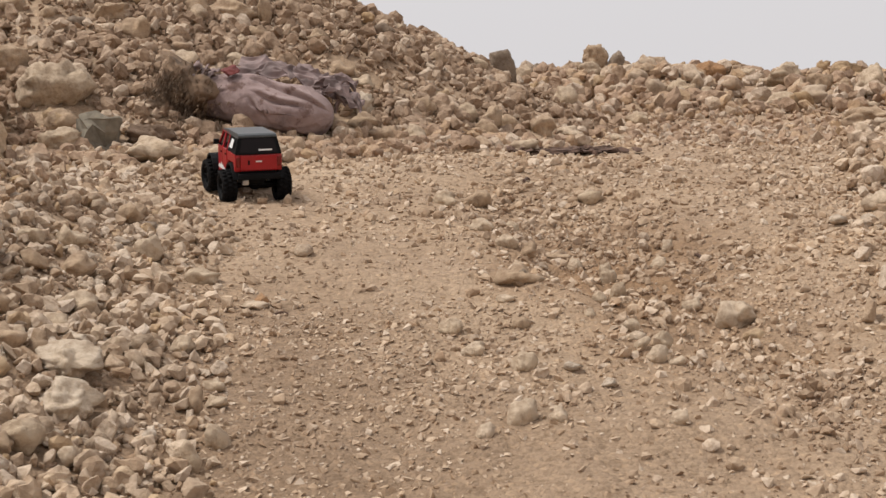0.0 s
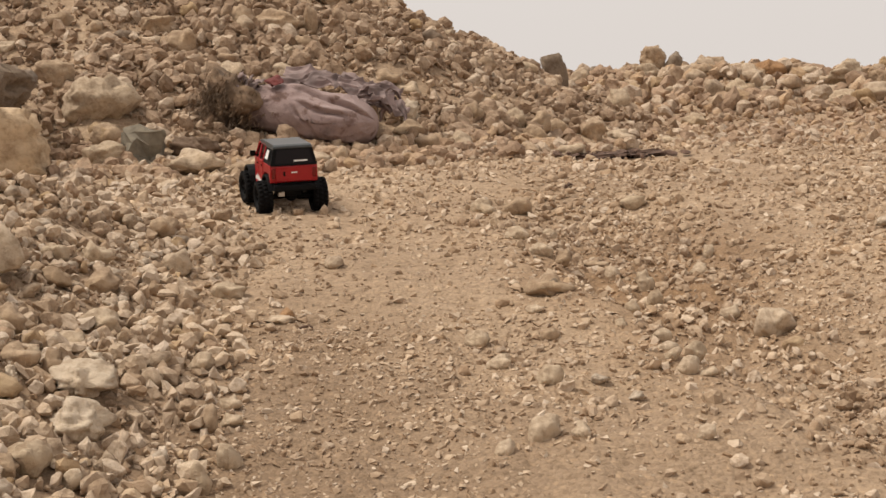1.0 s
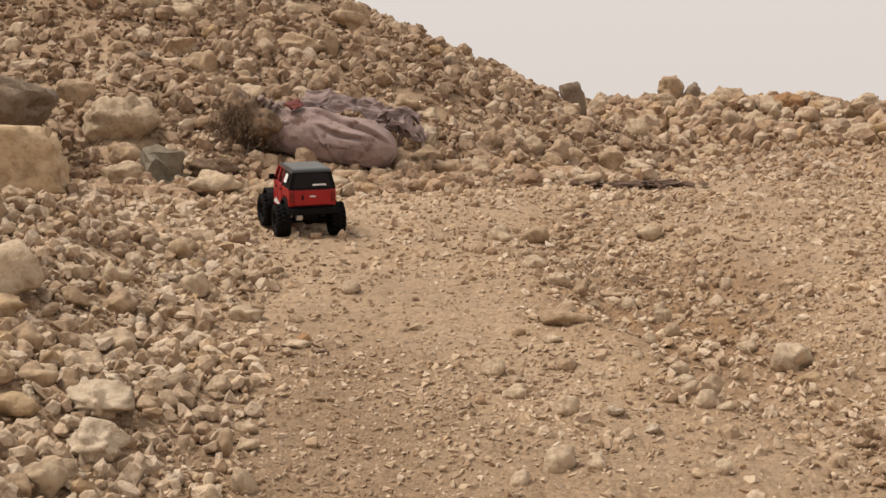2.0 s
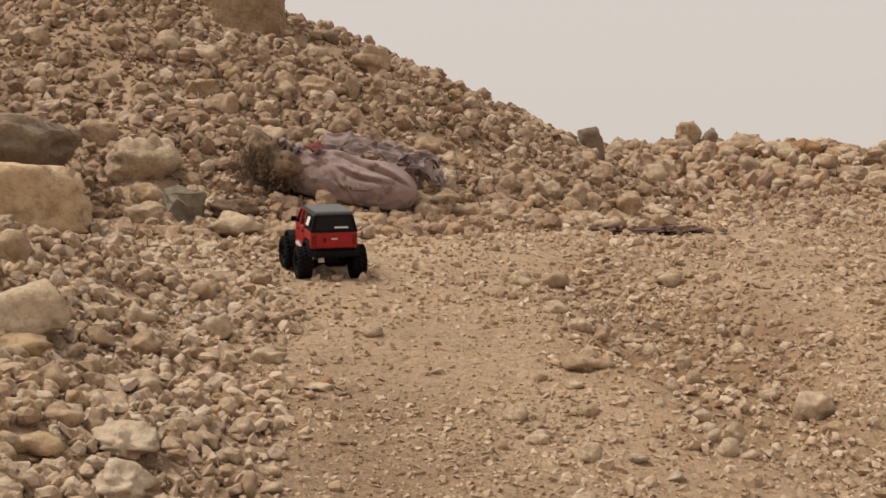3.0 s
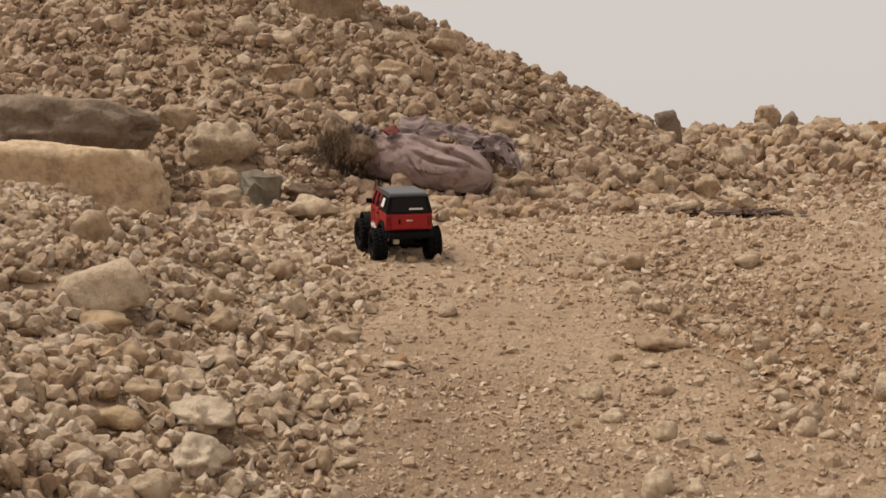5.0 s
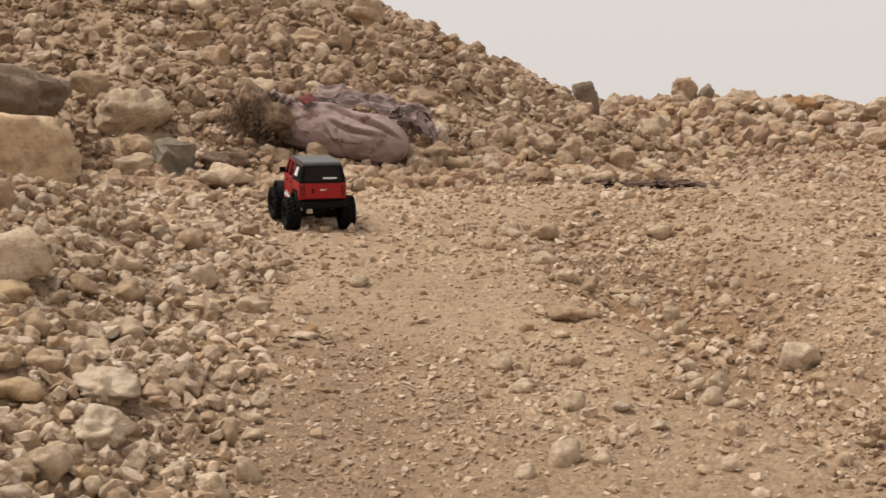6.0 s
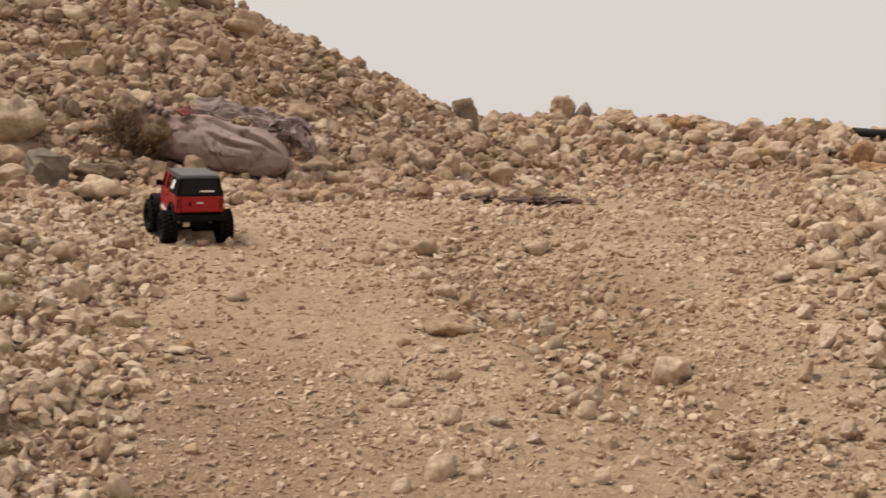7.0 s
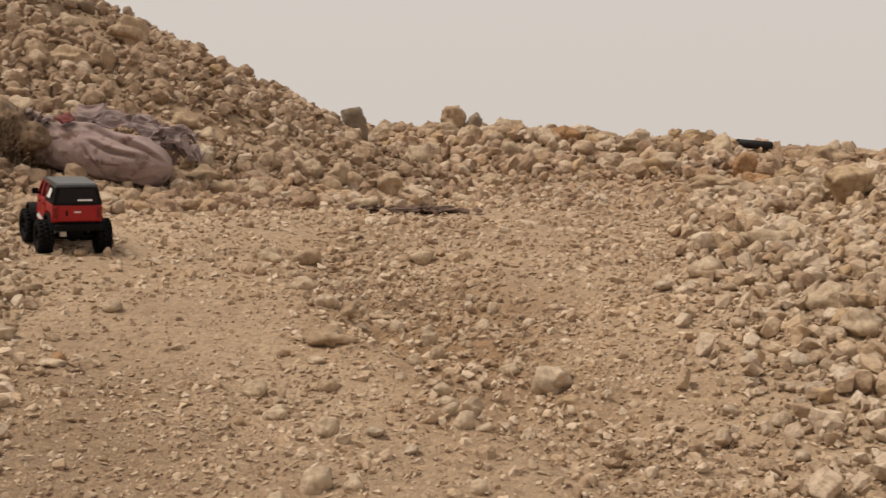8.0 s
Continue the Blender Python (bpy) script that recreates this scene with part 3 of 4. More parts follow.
def rod(a, b, radius, segments=10, radius_b=None, bm=None):
    bm = bm or bmesh.new()
    a, b = Vector(a), Vector(b)
    m = Matrix.Translation((a + b) / 2) @ (b - a).to_track_quat("Z", "Y").to_matrix().to_4x4()
    bmesh.ops.create_cone(bm, cap_ends=True, segments=segments, radius1=radius, radius2=radius if radius_b is None else radius_b,
                          depth=(b - a).length, matrix=m)
    return bm


def lathe(profile, segments, m=None):
    """Turns (radius, along) round the y axis."""
    bm = bmesh.new()
    rings = []
    for k in range(segments):
        a = 2 * math.pi * k / segments
        rings.append([bm.verts.new((r * math.cos(a), y, r * math.sin(a))) for r, y in profile])
    for k in range(segments):
        p, q = rings[k], rings[(k + 1) % segments]
        for i in range(len(profile) - 1):
            bm.faces.new((p[i], p[i + 1], q[i + 1], q[i]))
    return bm


# ======== the model car ========
WHEEL_R, TRACK_HALF, AXLE = 0.058, 0.0965, 0.1325


def build_wheel(car, x, side, steer=0.0):
    w = new("wheel")
    w.parent = car
    w.matrix_local = pose(x, side * TRACK_HALF, WHEEL_R, 0, 0, steer + (0 if side > 0 else 180))
    prof = [(0.033, -0.022), (0.047, -0.0265), (0.0535, -0.025), (0.056, -0.018), (0.0565, 0.0), (0.056, 0.018), (0.0535, 0.025), (0.047, 0.0265), (0.033, 0.022), (0.031, 0.0), (0.033, -0.022)]
    bm = lathe(prof, 36)
    for k in range(22):           # tread blocks
        a = 2 * math.pi * k / 22
        for row, off in ((-0.017, 0.0), (0.0, 0.5), (0.017, 0.0)):
            b = a + off * 2 * math.pi / 22
            made = bmesh.ops.create_cube(bm, size=1.0)["verts"]
            m = Matrix.Rotation(-b, 4, "Y") @ Matrix.Translation((0.0565, row, 0)) @ Matrix.Diagonal((0.0045, 0.0125, 0.0095, 1))
            bmesh.ops.transform(bm, matrix=m, verts=made)
    part("tyre", bm, RUBBER, w, "black chunky off-road tyre", True)
    bm = lathe([(0.034, -0.021), (0.034, 0.021), (0.030, 0.0225), (0.027, 0.012), (0.012, 0.010), (0.010, 0.017), (0.0005, 0.017)], 24)
    for k in range(6):
        a = math.pi * k / 3
        rod((0.008 * math.cos(a), 0.013, 0.008 * math.sin(a)), (0.029 * math.cos(a), 0.017, 0.029 * math.sin(a)), 0.0035, 6, bm=bm)
    part("rim", bm, BLACK, w, "black plastic wheel rim")
    return w


def arch(x, side, inner, outer):
    """A wheel-arch flare bent over the tyre."""
    bm = bmesh.new()
    rings = []
    for k in range(9):
        a = radians(18 + 144 * k / 8)
        ring = []
        for r, y in ((0.068, inner), (0.074, inner), (0.0735, outer), (0.0665, outer)):
            ring.append(bm.verts.new((x + r * math.cos(a), side * y, 0.066 + r * math.sin(a))))
        rings.append(ring)
    for p, q in zip(rings, rings[1:]):
        for i in range(4):
            bm.faces.new((p[i], p[(i + 1) % 4], q[(i + 1) % 4], q[i]))
    bm.faces.new(rings[0])
    bm.faces.new(rings[-1][::-1])
    return bm


def pane(corners, thick=0.0015):
    """A flat pane with thickness from four corners."""
    bm = bmesh.new()
    c = [Vector(p) for p in corners]
    n = (c[1] - c[0]).cross(c[3] - c[0]).normalized() * thick
    a, b = [bm.verts.new(p) for p in c], [bm.verts.new(p + n) for p in c]
    bm.faces.new(a)
    bm.faces.new(b[::-1])
    for i in range(4):
        bm.faces.new((a[i], a[(i + 1) % 4], b[(i + 1) % 4], b[i]))
    return bm


WIDE = {"body", "roof", "rear_panel", "tailgate", "quarter_panel", "quarter_sticker", "front_door", "rear_door", "stripe", "windscreen", "windscreen_frame", "hood", "tail_light", "rear_bumper"}


LOW = {"wheel", "axle", "shock_absorber", "suspension_link", "chassis", "exhaust_box", "rear_fender", "front_fender", "rock_slider", "under_tray"}


def build_car():
    car = new("model_car", None)
    tub = [(-0.196, 0.118), (-0.200, 0.150), (-0.198, 0.170), (0.078, 0.170), (0.078, 0.086), (-0.058, 0.086), (-0.068, 0.118), (-0.095, 0.142), (-0.165, 0.142), (-0.186, 0.118)]
    body = part("body", prism(tub, 0.078, round_off=0.0025), RED, car, "glossy red body tub")
    part("hood", prism([(0.078, 0.100), (0.078, 0.171), (0.090, 0.176), (0.150, 0.172), (0.190, 0.163), (0.194, 0.120), (0.190, 0.100)], 0.056, round_off=0.003), RED, car, "red bonnet")
    part("grille", slab(0.192, 0.199, -0.050, 0.050, 0.104, 0.158, 0.002), BLACK, car, "black front grille")
    for k in range(7):
        part("grille_slot", slab(0.1985, 0.2005, -0.027 + k * 0.009 - 0.003, -0.027 + k * 0.009 + 0.003, 0.114, 0.150), RUBBER, car)
    for s in (-1, 1):
        part("headlight", lathe([(0.0005, 0), (0.011, 0.0), (0.011, 0.004), (0.007, 0.006), (0.0005, 0.0065)], 16), LED, car, "small lit white headlight").matrix_local = pose(0.198, s * 0.040, 0.136, 0, 0, -90)
        part("tail_light", slab(-0.203, -0.197, s * 0.068 - 0.006, s * 0.068 + 0.006, 0.132, 0.160, 0.001), LAMP_RED, car, "dark red tail lamp")
        part("front_fender", arch(AXLE, s, 0.050, 0.104), BLACK, car, "black flared front fender")
        part("rear_fender", arch(-AXLE, s, 0.070, 0.090), BLACK, car, "black flared rear fender")
        part("rock_slider", rod((-0.06, s * 0.086, 0.080), (0.066, s * 0.086, 0.080), 0.006), BLACK, car)
        mirror = part("mirror", slab(0.044, 0.056, s * 0.094 - 0.010, s * 0.094 + 0.010, 0.176, 0.192, 0.002), BLACK, car, "black door mirror")
        part("mirror_arm", rod((0.052, s * 0.074, 0.176), (0.051, s * 0.090, 0.181), 0.0025, 6), BLACK, mirror)
        # doors with their framed side windows
        for name, a, b in (("front_door", 0.0, 0.068), ("rear_door", -0.072, -0.004)):
            door = part(name, slab(a, b, s * 0.0785 - 0.0012, s * 0.0785 + 0.0012, 0.092, 0.167, 0.001), RED, car, "red door")
            front = b - (0.022 if name == "front_door" else 0.0)
            bm = rod((a, s * 0.077, 0.170), (a, s * 0.062, 0.219), 0.0035, 6)
            rod((b, s * 0.077, 0.170), (front, s * 0.062, 0.219), 0.0035, 6, bm=bm)
            rod((a, s * 0.062, 0.219), (front, s * 0.062, 0.219), 0.0035, 6, bm=bm)
            rod((a, s * 0.077, 0.170), (b, s * 0.077, 0.170), 0.0035, 6, bm=bm)
            part("window_frame", bm, RED, door)
            part("window", pane([(a, s * 0.0755, 0.171), (b, s * 0.0755, 0.171), (front, s * 0.061, 0.218), (a, s * 0.061, 0.218)]), TINT, door, "dark side window")
            part("door_handle", slab(a + 0.005, a + 0.017, s * 0.081 - 0.0015, s * 0.081 + 0.0015, 0.156, 0.160), BLACK, door)
        # white jagged stripe along the flank
        bm = bmesh.new()
        top = [(-0.052, 0.108), (-0.036, 0.114), (-0.026, 0.110), (-0.010, 0.122), (0.002, 0.113), (0.016, 0.126), (0.030, 0.114), (0.046, 0.117), (0.064, 0.108)]
        line = [(x, z) for x, z in top] + [(0.064, 0.104), (-0.052, 0.104)]
        for off in (0.0802, 0.0808):
            bm.faces.new([bm.verts.new((x, s * off, z)) for x, z in line])
        part("stripe", bm, WHITE, car, "white jagged side stripe")
        part("quarter_panel", pane([(-0.192, s * 0.0765, 0.169), (-0.076, s * 0.0765, 0.169), (-0.076, s * 0.062, 0.222), (-0.186, s * 0.062, 0.222)], 0.003), BLACK, car, "black rear quarter of the hardtop")
        part("quarter_sticker", pane([(-0.165, s * 0.0800, 0.186), (-0.120, s * 0.0800, 0.186), (-0.124, s * 0.0700, 0.212), (-0.160, s * 0.0700, 0.212)], 0.0006), WHITE, car, "pale worn sticker on the quarter window")
        for x in (-AXLE, AXLE):
            part("shock_absorber", rod((x * 0.96, s * 0.052, 0.060), (x * 0.72, s * 0.048, 0.120), 0.007, 10), SILVER, car, "silver shock absorber")
            part("suspension_link", rod((x * 0.95, s * 0.036, 0.052), (x * 0.2, s * 0.026, 0.066), 0.004, 8), BLACK, car)
    part("windscreen_frame", pane([(0.078, -0.072, 0.170), (0.078, 0.072, 0.170), (0.050, 0.060, 0.222), (0.050, -0.060, 0.222)], 0.003), RED, car, "red windscreen frame")
    part("windscreen", pane([(0.0815, -0.064, 0.176), (0.0815, 0.064, 0.176), (0.0565, 0.053, 0.217), (0.0565, -0.053, 0.217)], 0.002), TINT, car, "dark windscreen")
    part("roof", prism([(-0.196, 0.220), (-0.194, 0.227), (-0.18, 0.2305), (0.0, 0.2305), (0.046, 0.226), (0.052, 0.221), (0.050, 0.217), (-0.190, 0.216)], 0.066, 0.216, 0.3, 0.0025), ROOF_GREY, car, "dusty dark grey hardtop roof")
    rear = part("rear_panel", pane([(-0.198, 0.077, 0.168), (-0.198, -0.077, 0.168), (-0.190, -0.062, 0.219), (-0.190, 0.062, 0.219)], 0.003), BLACK, car, "black rear face of the hardtop")
    part("rear_window", pane([(-0.2005, 0.064, 0.174), (-0.2005, -0.064, 0.174), (-0.1935, -0.053, 0.2155), (-0.1935, 0.053, 0.2155)], 0.002), TINT, rear, "dark rear window")
    part("window_sticker", pane([(-0.2035, 0.0, 0.180), (-0.2035, -0.045, 0.180), (-0.2025, -0.045, 0.185), (-0.2025, 0.0, 0.185)], 0.0006), WHITE, rear, "small white sticker strip")
    gate = part("tailgate", slab(-0.2035, -0.198, -0.060, 0.060, 0.122, 0.166, 0.0015), RED, car, "red tailgate")
    part("badge", slab(-0.2048, -0.2033, -0.010, 0.010, 0.146, 0.150), WHITE, gate, "small white badge bar")
    part("gate_handle", slab(-0.2055, -0.2033, 0.030, 0.036, 0.138, 0.152), BLACK, gate)
    part("rear_bumper", slab(-0.218, -0.196, -0.070, 0.070, 0.094, 0.112, 0.004), BLACK, car, "black rear bumper")
    part("front_bumper", slab(0.200, 0.224, -0.062, 0.062, 0.084, 0.104, 0.004), BLACK, car, "black front bumper")
    part("winch_hoop", rod((0.216, -0.035, 0.104), (0.216, 0.035, 0.122), 0.004, 8), BLACK, car)
    part("front_plate", slab(0.2235, 0.2255, -0.014, 0.014, 0.088, 0.098), WHITE, car, "small white front plate")
    part("light_bar", slab(0.196, 0.214, -0.072, 0.072, 0.160, 0.164, 0.001), BLACK, car)
    part("chassis", slab(-0.170, 0.180, -0.028, 0.028, 0.062, 0.090, 0.006), BLACK, car, "black chassis rails and skid plate")
    part("under_tray", slab(-0.190, 0.186, -0.066, 0.066, 0.090, 0.116, 0.006), BLACK, car)
    part("antenna", rod((0.066, -0.080, 0.150), (0.060, -0.084, 0.226), 0.0014, 6), BLACK, car, "thin black antenna")
    part("exhaust_box", slab(-0.196, -0.168, 0.034, 0.056, 0.066, 0.084, 0.003), SILVER, car, "silver box under the tail")
    for x in (-AXLE, AXLE):
        axle = part("axle", rod((x, -0.085, WHEEL_R), (x, 0.085, WHEEL_R), 0.009, 10), BLACK, car, "black axle tube")
        bm = bmesh.new()
        bmesh.ops.create_uvsphere(bm, u_segments=14, v_segments=8, radius=0.020, matrix=Matrix.Translation((x, 0.0, WHEEL_R)) @ Matrix.Diagonal((1, 1.1, 0.95, 1)))
        part("differential", bm, BLACK, axle, "", True)
        for s in (-1, 1):
            build_wheel(car, x, s, 6 if x > 0 else 0)
    for ob in car.children:      # the shell is a little wider and taller than drawn
        kind = ob.name.split(".")[0]
        if kind not in LOW:
            ob.matrix_basis = Matrix.Translation((0, 0, -0.021)) @ Matrix.Diagonal((1, 1.06 if kind in WIDE else 1.0, 1.15, 1)) @ ob.matrix_basis
    return tagged(car, "red radio-controlled model off-roader with grey hardtop and big black tyres", "model car")


car = build_car()
CAR_X, CAR_Y, CAR_TURN = -0.435, 4.93, 107.0
heading = Vector((math.cos(radians(CAR_TURN)), math.sin(radians(CAR_TURN)), 0))
aside = Vector((-heading.y, heading.x, 0))


def wheel_foot(a, s):
    p = Vector((CAR_X, CAR_Y, 0)) + heading * (a * AXLE) + aside * (s * TRACK_HALF)
    occupied.append((p.x, p.y, 0.05))
    return Vector((p.x, p.y, ground_z(p.x, p.y)))


feet = {(a, s): wheel_foot(a, s) for a in (-1, 1) for s in (-1, 1)}
ahead = (feet[1, 1] + feet[1, -1] - feet[-1, 1] - feet[-1, -1]).normalized()
left = (feet[1, 1] + feet[-1, 1] - feet[1, -1] - feet[-1, -1]).normalized()
upward = ahead.cross(left).normalized()
left = upward.cross(ahead)
stand = sum(feet.values(), Vector()) / 4
car.matrix_world = Matrix((ahead, left, upward)).transposed().to_4x4()
car.matrix_world.translation = stand + upward * 0.002

# ======== the stuffed sack and its rags ========
def build_sack():
    """A long half-filled sack: pleats run its length and gather at the closed end; the other end is torn open."""
    sack = new("stuffed_sack", None)
    sack.matrix_world = pose(-0.50, 6.98, 0.535, 0, 11, -6)
    nu, nv = 170, 150
    u = (0.5 - 0.5 * np.cos(np.linspace(0, np.pi, nu)))[:, None] * np.ones((1, nv))
    a = np.linspace(0, 2 * np.pi, nv, endpoint=False)[None] * np.ones((nu, 1))
    along = -0.37 + 0.74 * u
    girth = np.sin(np.pi * np.clip(u, 0.00004, 0.99996)) ** 0.40 * (0.92 + 0.08 * np.sin(u * 5.5 + 2.6))
    swirl = a + 0.7 * u + 0.5 * value_noise(along, a * 0.2, 0.22, 20)
    pleat = 0.03 * np.abs(value_noise(swirl * 0.3, along * 0.12, 0.07, 26)) * smooth_step(0.2, 0.6, u)
    for ring, slant, depth, wide, u0, u1 in ((1.0, -0.9, 0.17, 0.07, 0.34, 1.0), (0.42, -0.3, 0.15, 0.06, 0.38, 0.84), (-0.05, -4.2, 0.13, 0.08, 0.36, 0.62), (0.75, 1.6, 0.05, 0.06, 0.08, 0.34)):
        off = (np.pi - a) - ring - slant * (u - 0.5) + 0.06 * np.sin(9 * u)
        inside = smooth_step(u0, u0 + 0.2, u) * (1 - smooth_step(u1 - 0.1, u1, u))
        pleat = pleat + inside * depth * (0.6 * np.exp(-((off - 2 * wide) / (1.6 * wide)) ** 2) - np.exp(-(off / wide) ** 2))
    crumple = 0.045 * (1 - 2 * np.abs(value_noise(along + 0.12 * a, a * 0.14, 0.12, 23))) + 0.02 * (1 - 2 * np.abs(value_noise(along - 0.1 * a, a * 0.12, 0.05, 24)))
    sag = 0.06 * value_noise(along + 3, a * 0.15, 0.3, 21)
    rad = girth * (0.96 + pleat + crumple + sag)
    x, y, z = along, 0.21 * rad * np.cos(a), 0.175 * rad * np.sin(a)
    z = np.where(z < -0.09, -0.09 + (z + 0.09) * 0.45, z)
    z = z - 0.025 * np.exp(-((along - 0.08) / 0.09) ** 2) * (z > 0)
    verts = np.stack([x, y, z], -1).reshape(-1, 3)
    i = np.arange(nu - 1)[:, None] * nv
    j, k = np.arange(nv)[None], (np.arange(nv)[None] + 1) % nv
    faces = np.stack([(i + j).ravel(), (i + k).ravel(), (i + nv + k).ravel(), (i + nv + j).ravel()], 1)
    body = new("sacking", mesh_from("sacking", verts, faces, CLOTH))
    body.parent = sack
    tagged(body, "dusty pink stained sacking with long folds")
    v, f = broken(911, 40, 0.9, 0.1, 4, 0.3)
    filling = new("filling", mesh_from("filling", v * (0.18, 0.21, 0.155), f, FIBRE))
    filling.parent = sack
    filling.matrix_local = pose(-0.37, -0.03, 0.0, 0, 18, 0)
    tagged(filling, "matted brown filling spilling out")
    v, f = broken(912, 40, 0.9, 0.1, 4, 0.35)
    spill = new("spilled_filling", mesh_from("spilled_filling", v * (0.17, 0.12, 0.085), f, FIBRE))
    spill.parent = sack
    spill.matrix_local = pose(-0.47, -0.08, -0.13, 0, -12, 15)
    tagged(spill, "brown filling fallen out of the torn end")
    return tagged(sack, "dirty pink half-filled cloth sack torn open on the rubble", "sack")


def strands(name, mat, parent, n, start, spread, reach, width, droop, seed, label="", curl=0.6, thick=0.5, steps=6, bend=0.33):
    """Many bent, tapering strips with thickness, joined into one tangled mass."""
    r = np.random.default_rng(seed)
    verts, faces = [], []
    for _ in range(n):
        p = np.array(start) + r.normal(size=3) * spread
        d = np.array(reach) + r.normal(size=3) * curl
        d /= np.linalg.norm(d)
        length, wide = r.uniform(0.5, 1.0) * width[1], r.uniform(0.6, 1.3) * width[0]
        side = np.cross(d, r.normal(size=3))
        side /= np.linalg.norm(side)
        base = len(verts)
        for k in range(steps):
            taper = wide * (1 - 0.6 * (k / (steps - 1)) ** 2)
            up = np.cross(side, d)
            for c, h in ((-1, 0), (0, thick), (1, 0), (0, -thick)):
                verts.append(p + side * c * taper + up * h * taper)
            d = d + r.normal(size=3) * bend + np.array([0, 0, -droop])
            d /= np.linalg.norm(d)
            p = p + d * length / steps
        for k in range(steps - 1):
            for c in range(4):
                q = base + 4 * k
                faces.append((q + c, q + (c + 1) % 4, q + 4 + (c + 1) % 4, q + 4 + c))
        faces.append((base, base + 1, base + 2, base + 3))
    ob = new(name, mesh_from(name, verts, faces, mat))
    ob.parent = parent
    if label:
        tagged(ob, label)
    return ob


sack = build_sack()
strands("frayed_edge", FIBRE, sack, 4200, (-0.37, -0.12, -0.02), (0.07, 0.055, 0.058), (-0.3, -0.3, -0.7), (0.0032, 0.045), 0.4, 31, "torn brown fibre scraps", 0.45, 0.3, 5, 0.32)
strands("torn_edge", RAG, sack, 60, (-0.29, -0.05, 0.11), (0.03, 0.06, 0.02), (-0.6, -0.5, -0.2), (0.020, 0.07), 0.3, 32, "torn grey edge of the sacking", 0.6, 0.18)
rv, rf = broken(915, 22, 0.9, 0.08, 3, 0.35)
scrap = new("red_scrap", mesh_from("red_scrap", rv * (0.05, 0.055, 0.014), rf, REDRAG))
scrap.parent = sack
scrap.matrix_local = pose(-0.17, -0.09, 0.148, 28, -4, 20)
tagged(scrap, "faded red cloth scrap")


def rag_sheet(parent, seed, m, long, wide, crumple):
    """A crumpled piece of cloth with a torn outline and some thickness."""
    nu, nv = 90, 56
    u = np.linspace(-0.5, 0.5, nu)[:, None] * np.ones((1, nv))
    v = np.linspace(-0.5, 0.5, nv)[None] * np.ones((nu, 1))
    torn = 1 + 0.20 * value_noise(np.arctan2(v, u) + 5, u * 0, 0.7, seed) + 0.07 * value_noise(np.arctan2(v, u), u * 0, 0.25, seed + 1)
    x, y = u * long * torn, v * wide * torn
    ridge = 1 - 2 * np.abs(value_noise(x + 0.6 * y, y * 1.3, 0.11, seed + 2))
    small = 1 - 2 * np.abs(value_noise(x - 0.5 * y, y * 1.6, 0.05, seed + 3))
    z = crumple * (0.9 * ridge + 0.45 * small + 0.5 * value_noise(x, y, 0.2, seed + 4))
    x = x + 0.5 * crumple * value_noise(x, y, 0.07, seed + 5)
    y = y + 0.5 * crumple * value_noise(x, y, 0.07, seed + 6)
    top = np.stack([x, y, z], -1).reshape(-1, 3)
    i = (np.arange(nu - 1)[:, None] * nv + np.arange(nv - 1)[None]).ravel()
    up = np.stack([i, i + nv, i + nv + 1, i + 1], 1)
    k = nu * nv
    rim = np.concatenate([np.arange(nv), np.arange(1, nu) * nv + nv - 1, (nu - 1) * nv + np.arange(nv - 2, -1, -1), np.arange(nu - 2, 0, -1) * nv])
    after = np.roll(rim, -1)
    faces = np.concatenate([up, up[:, ::-1] + k, np.stack([rim, after, after + k, rim + k], 1)])
    rag = new("rag", mesh_from("rag", np.concatenate([top, top - (0, 0, 0.004)]), faces, RAG))
    rag.parent = parent
    rag.matrix_local = m
    return rag


rags = tagged(new("tattered_rags", None), "faded grey mauve tattered rags heaped behind the sack", "rags")
rags.matrix_world = pose(-0.13, 7.14, 0.62)
rag_sheet(rags, 61, pose(-0.27, 0.02, 0.085, 34, 9, -6), 0.44, 0.15, 0.026)
rag_sheet(rags, 71, pose(-0.06, -0.03, 0.03, 32, 18, -14), 0.32, 0.19, 0.038)
rag_sheet(rags, 81, pose(0.03, -0.08, -0.02, 30, 22, 20), 0.22, 0.20, 0.042)
for k in range(16):
    strands("rag_strip", RAG, rags, 1, (-0.02 + 0.10 * math.sin(k * 2.4), -0.10 + 0.05 * math.cos(k * 1.7), -0.01 + 0.03 * math.sin(k * 4.1)), (0.02, 0.02, 0.01), (0.6, -0.6, -0.3), (0.014, 0.14), 0.22, 400 + k, "", 0.6, 0.2, 10, 0.35)
occupied += [(-0.62, 7.04, 0.18), (-0.4, 7.02, 0.18), (-0.25, 7.0, 0.14), (-0.82, 7.0, 0.14), (-0.1, 7.15, 0.13)]

# ======== other scraps ========
block_bm = slab(-0.085, 0.085, -0.07, 0.07, -0.09, 0.09, 0.012)
bmesh.ops.subdivide_edges(block_bm, edges=list(block_bm.edges), cuts=2, use_grid_fill=True)
for v in block_bm.verts:
    v.co += Vector([noise.noise(v.co * 16 + Vector((k * 7, 3, 1))) * 0.042 for k in range(3)])
block_me = bpy.data.meshes.new("concrete_block")
block_bm.to_mesh(block_me)
block_bm.free()
block_me.materials.append(CONCRETE)
block = tagged(new("concrete_block", block_me), "broken grey concrete block leaning among pale rocks", "block")
block.matrix_world = pose(-1.225, 6.46, ground_z(-1.225, 6.41) + 0.055, -8, 4, 12)
occupied.append((-1.2, 6.5, 0.13))

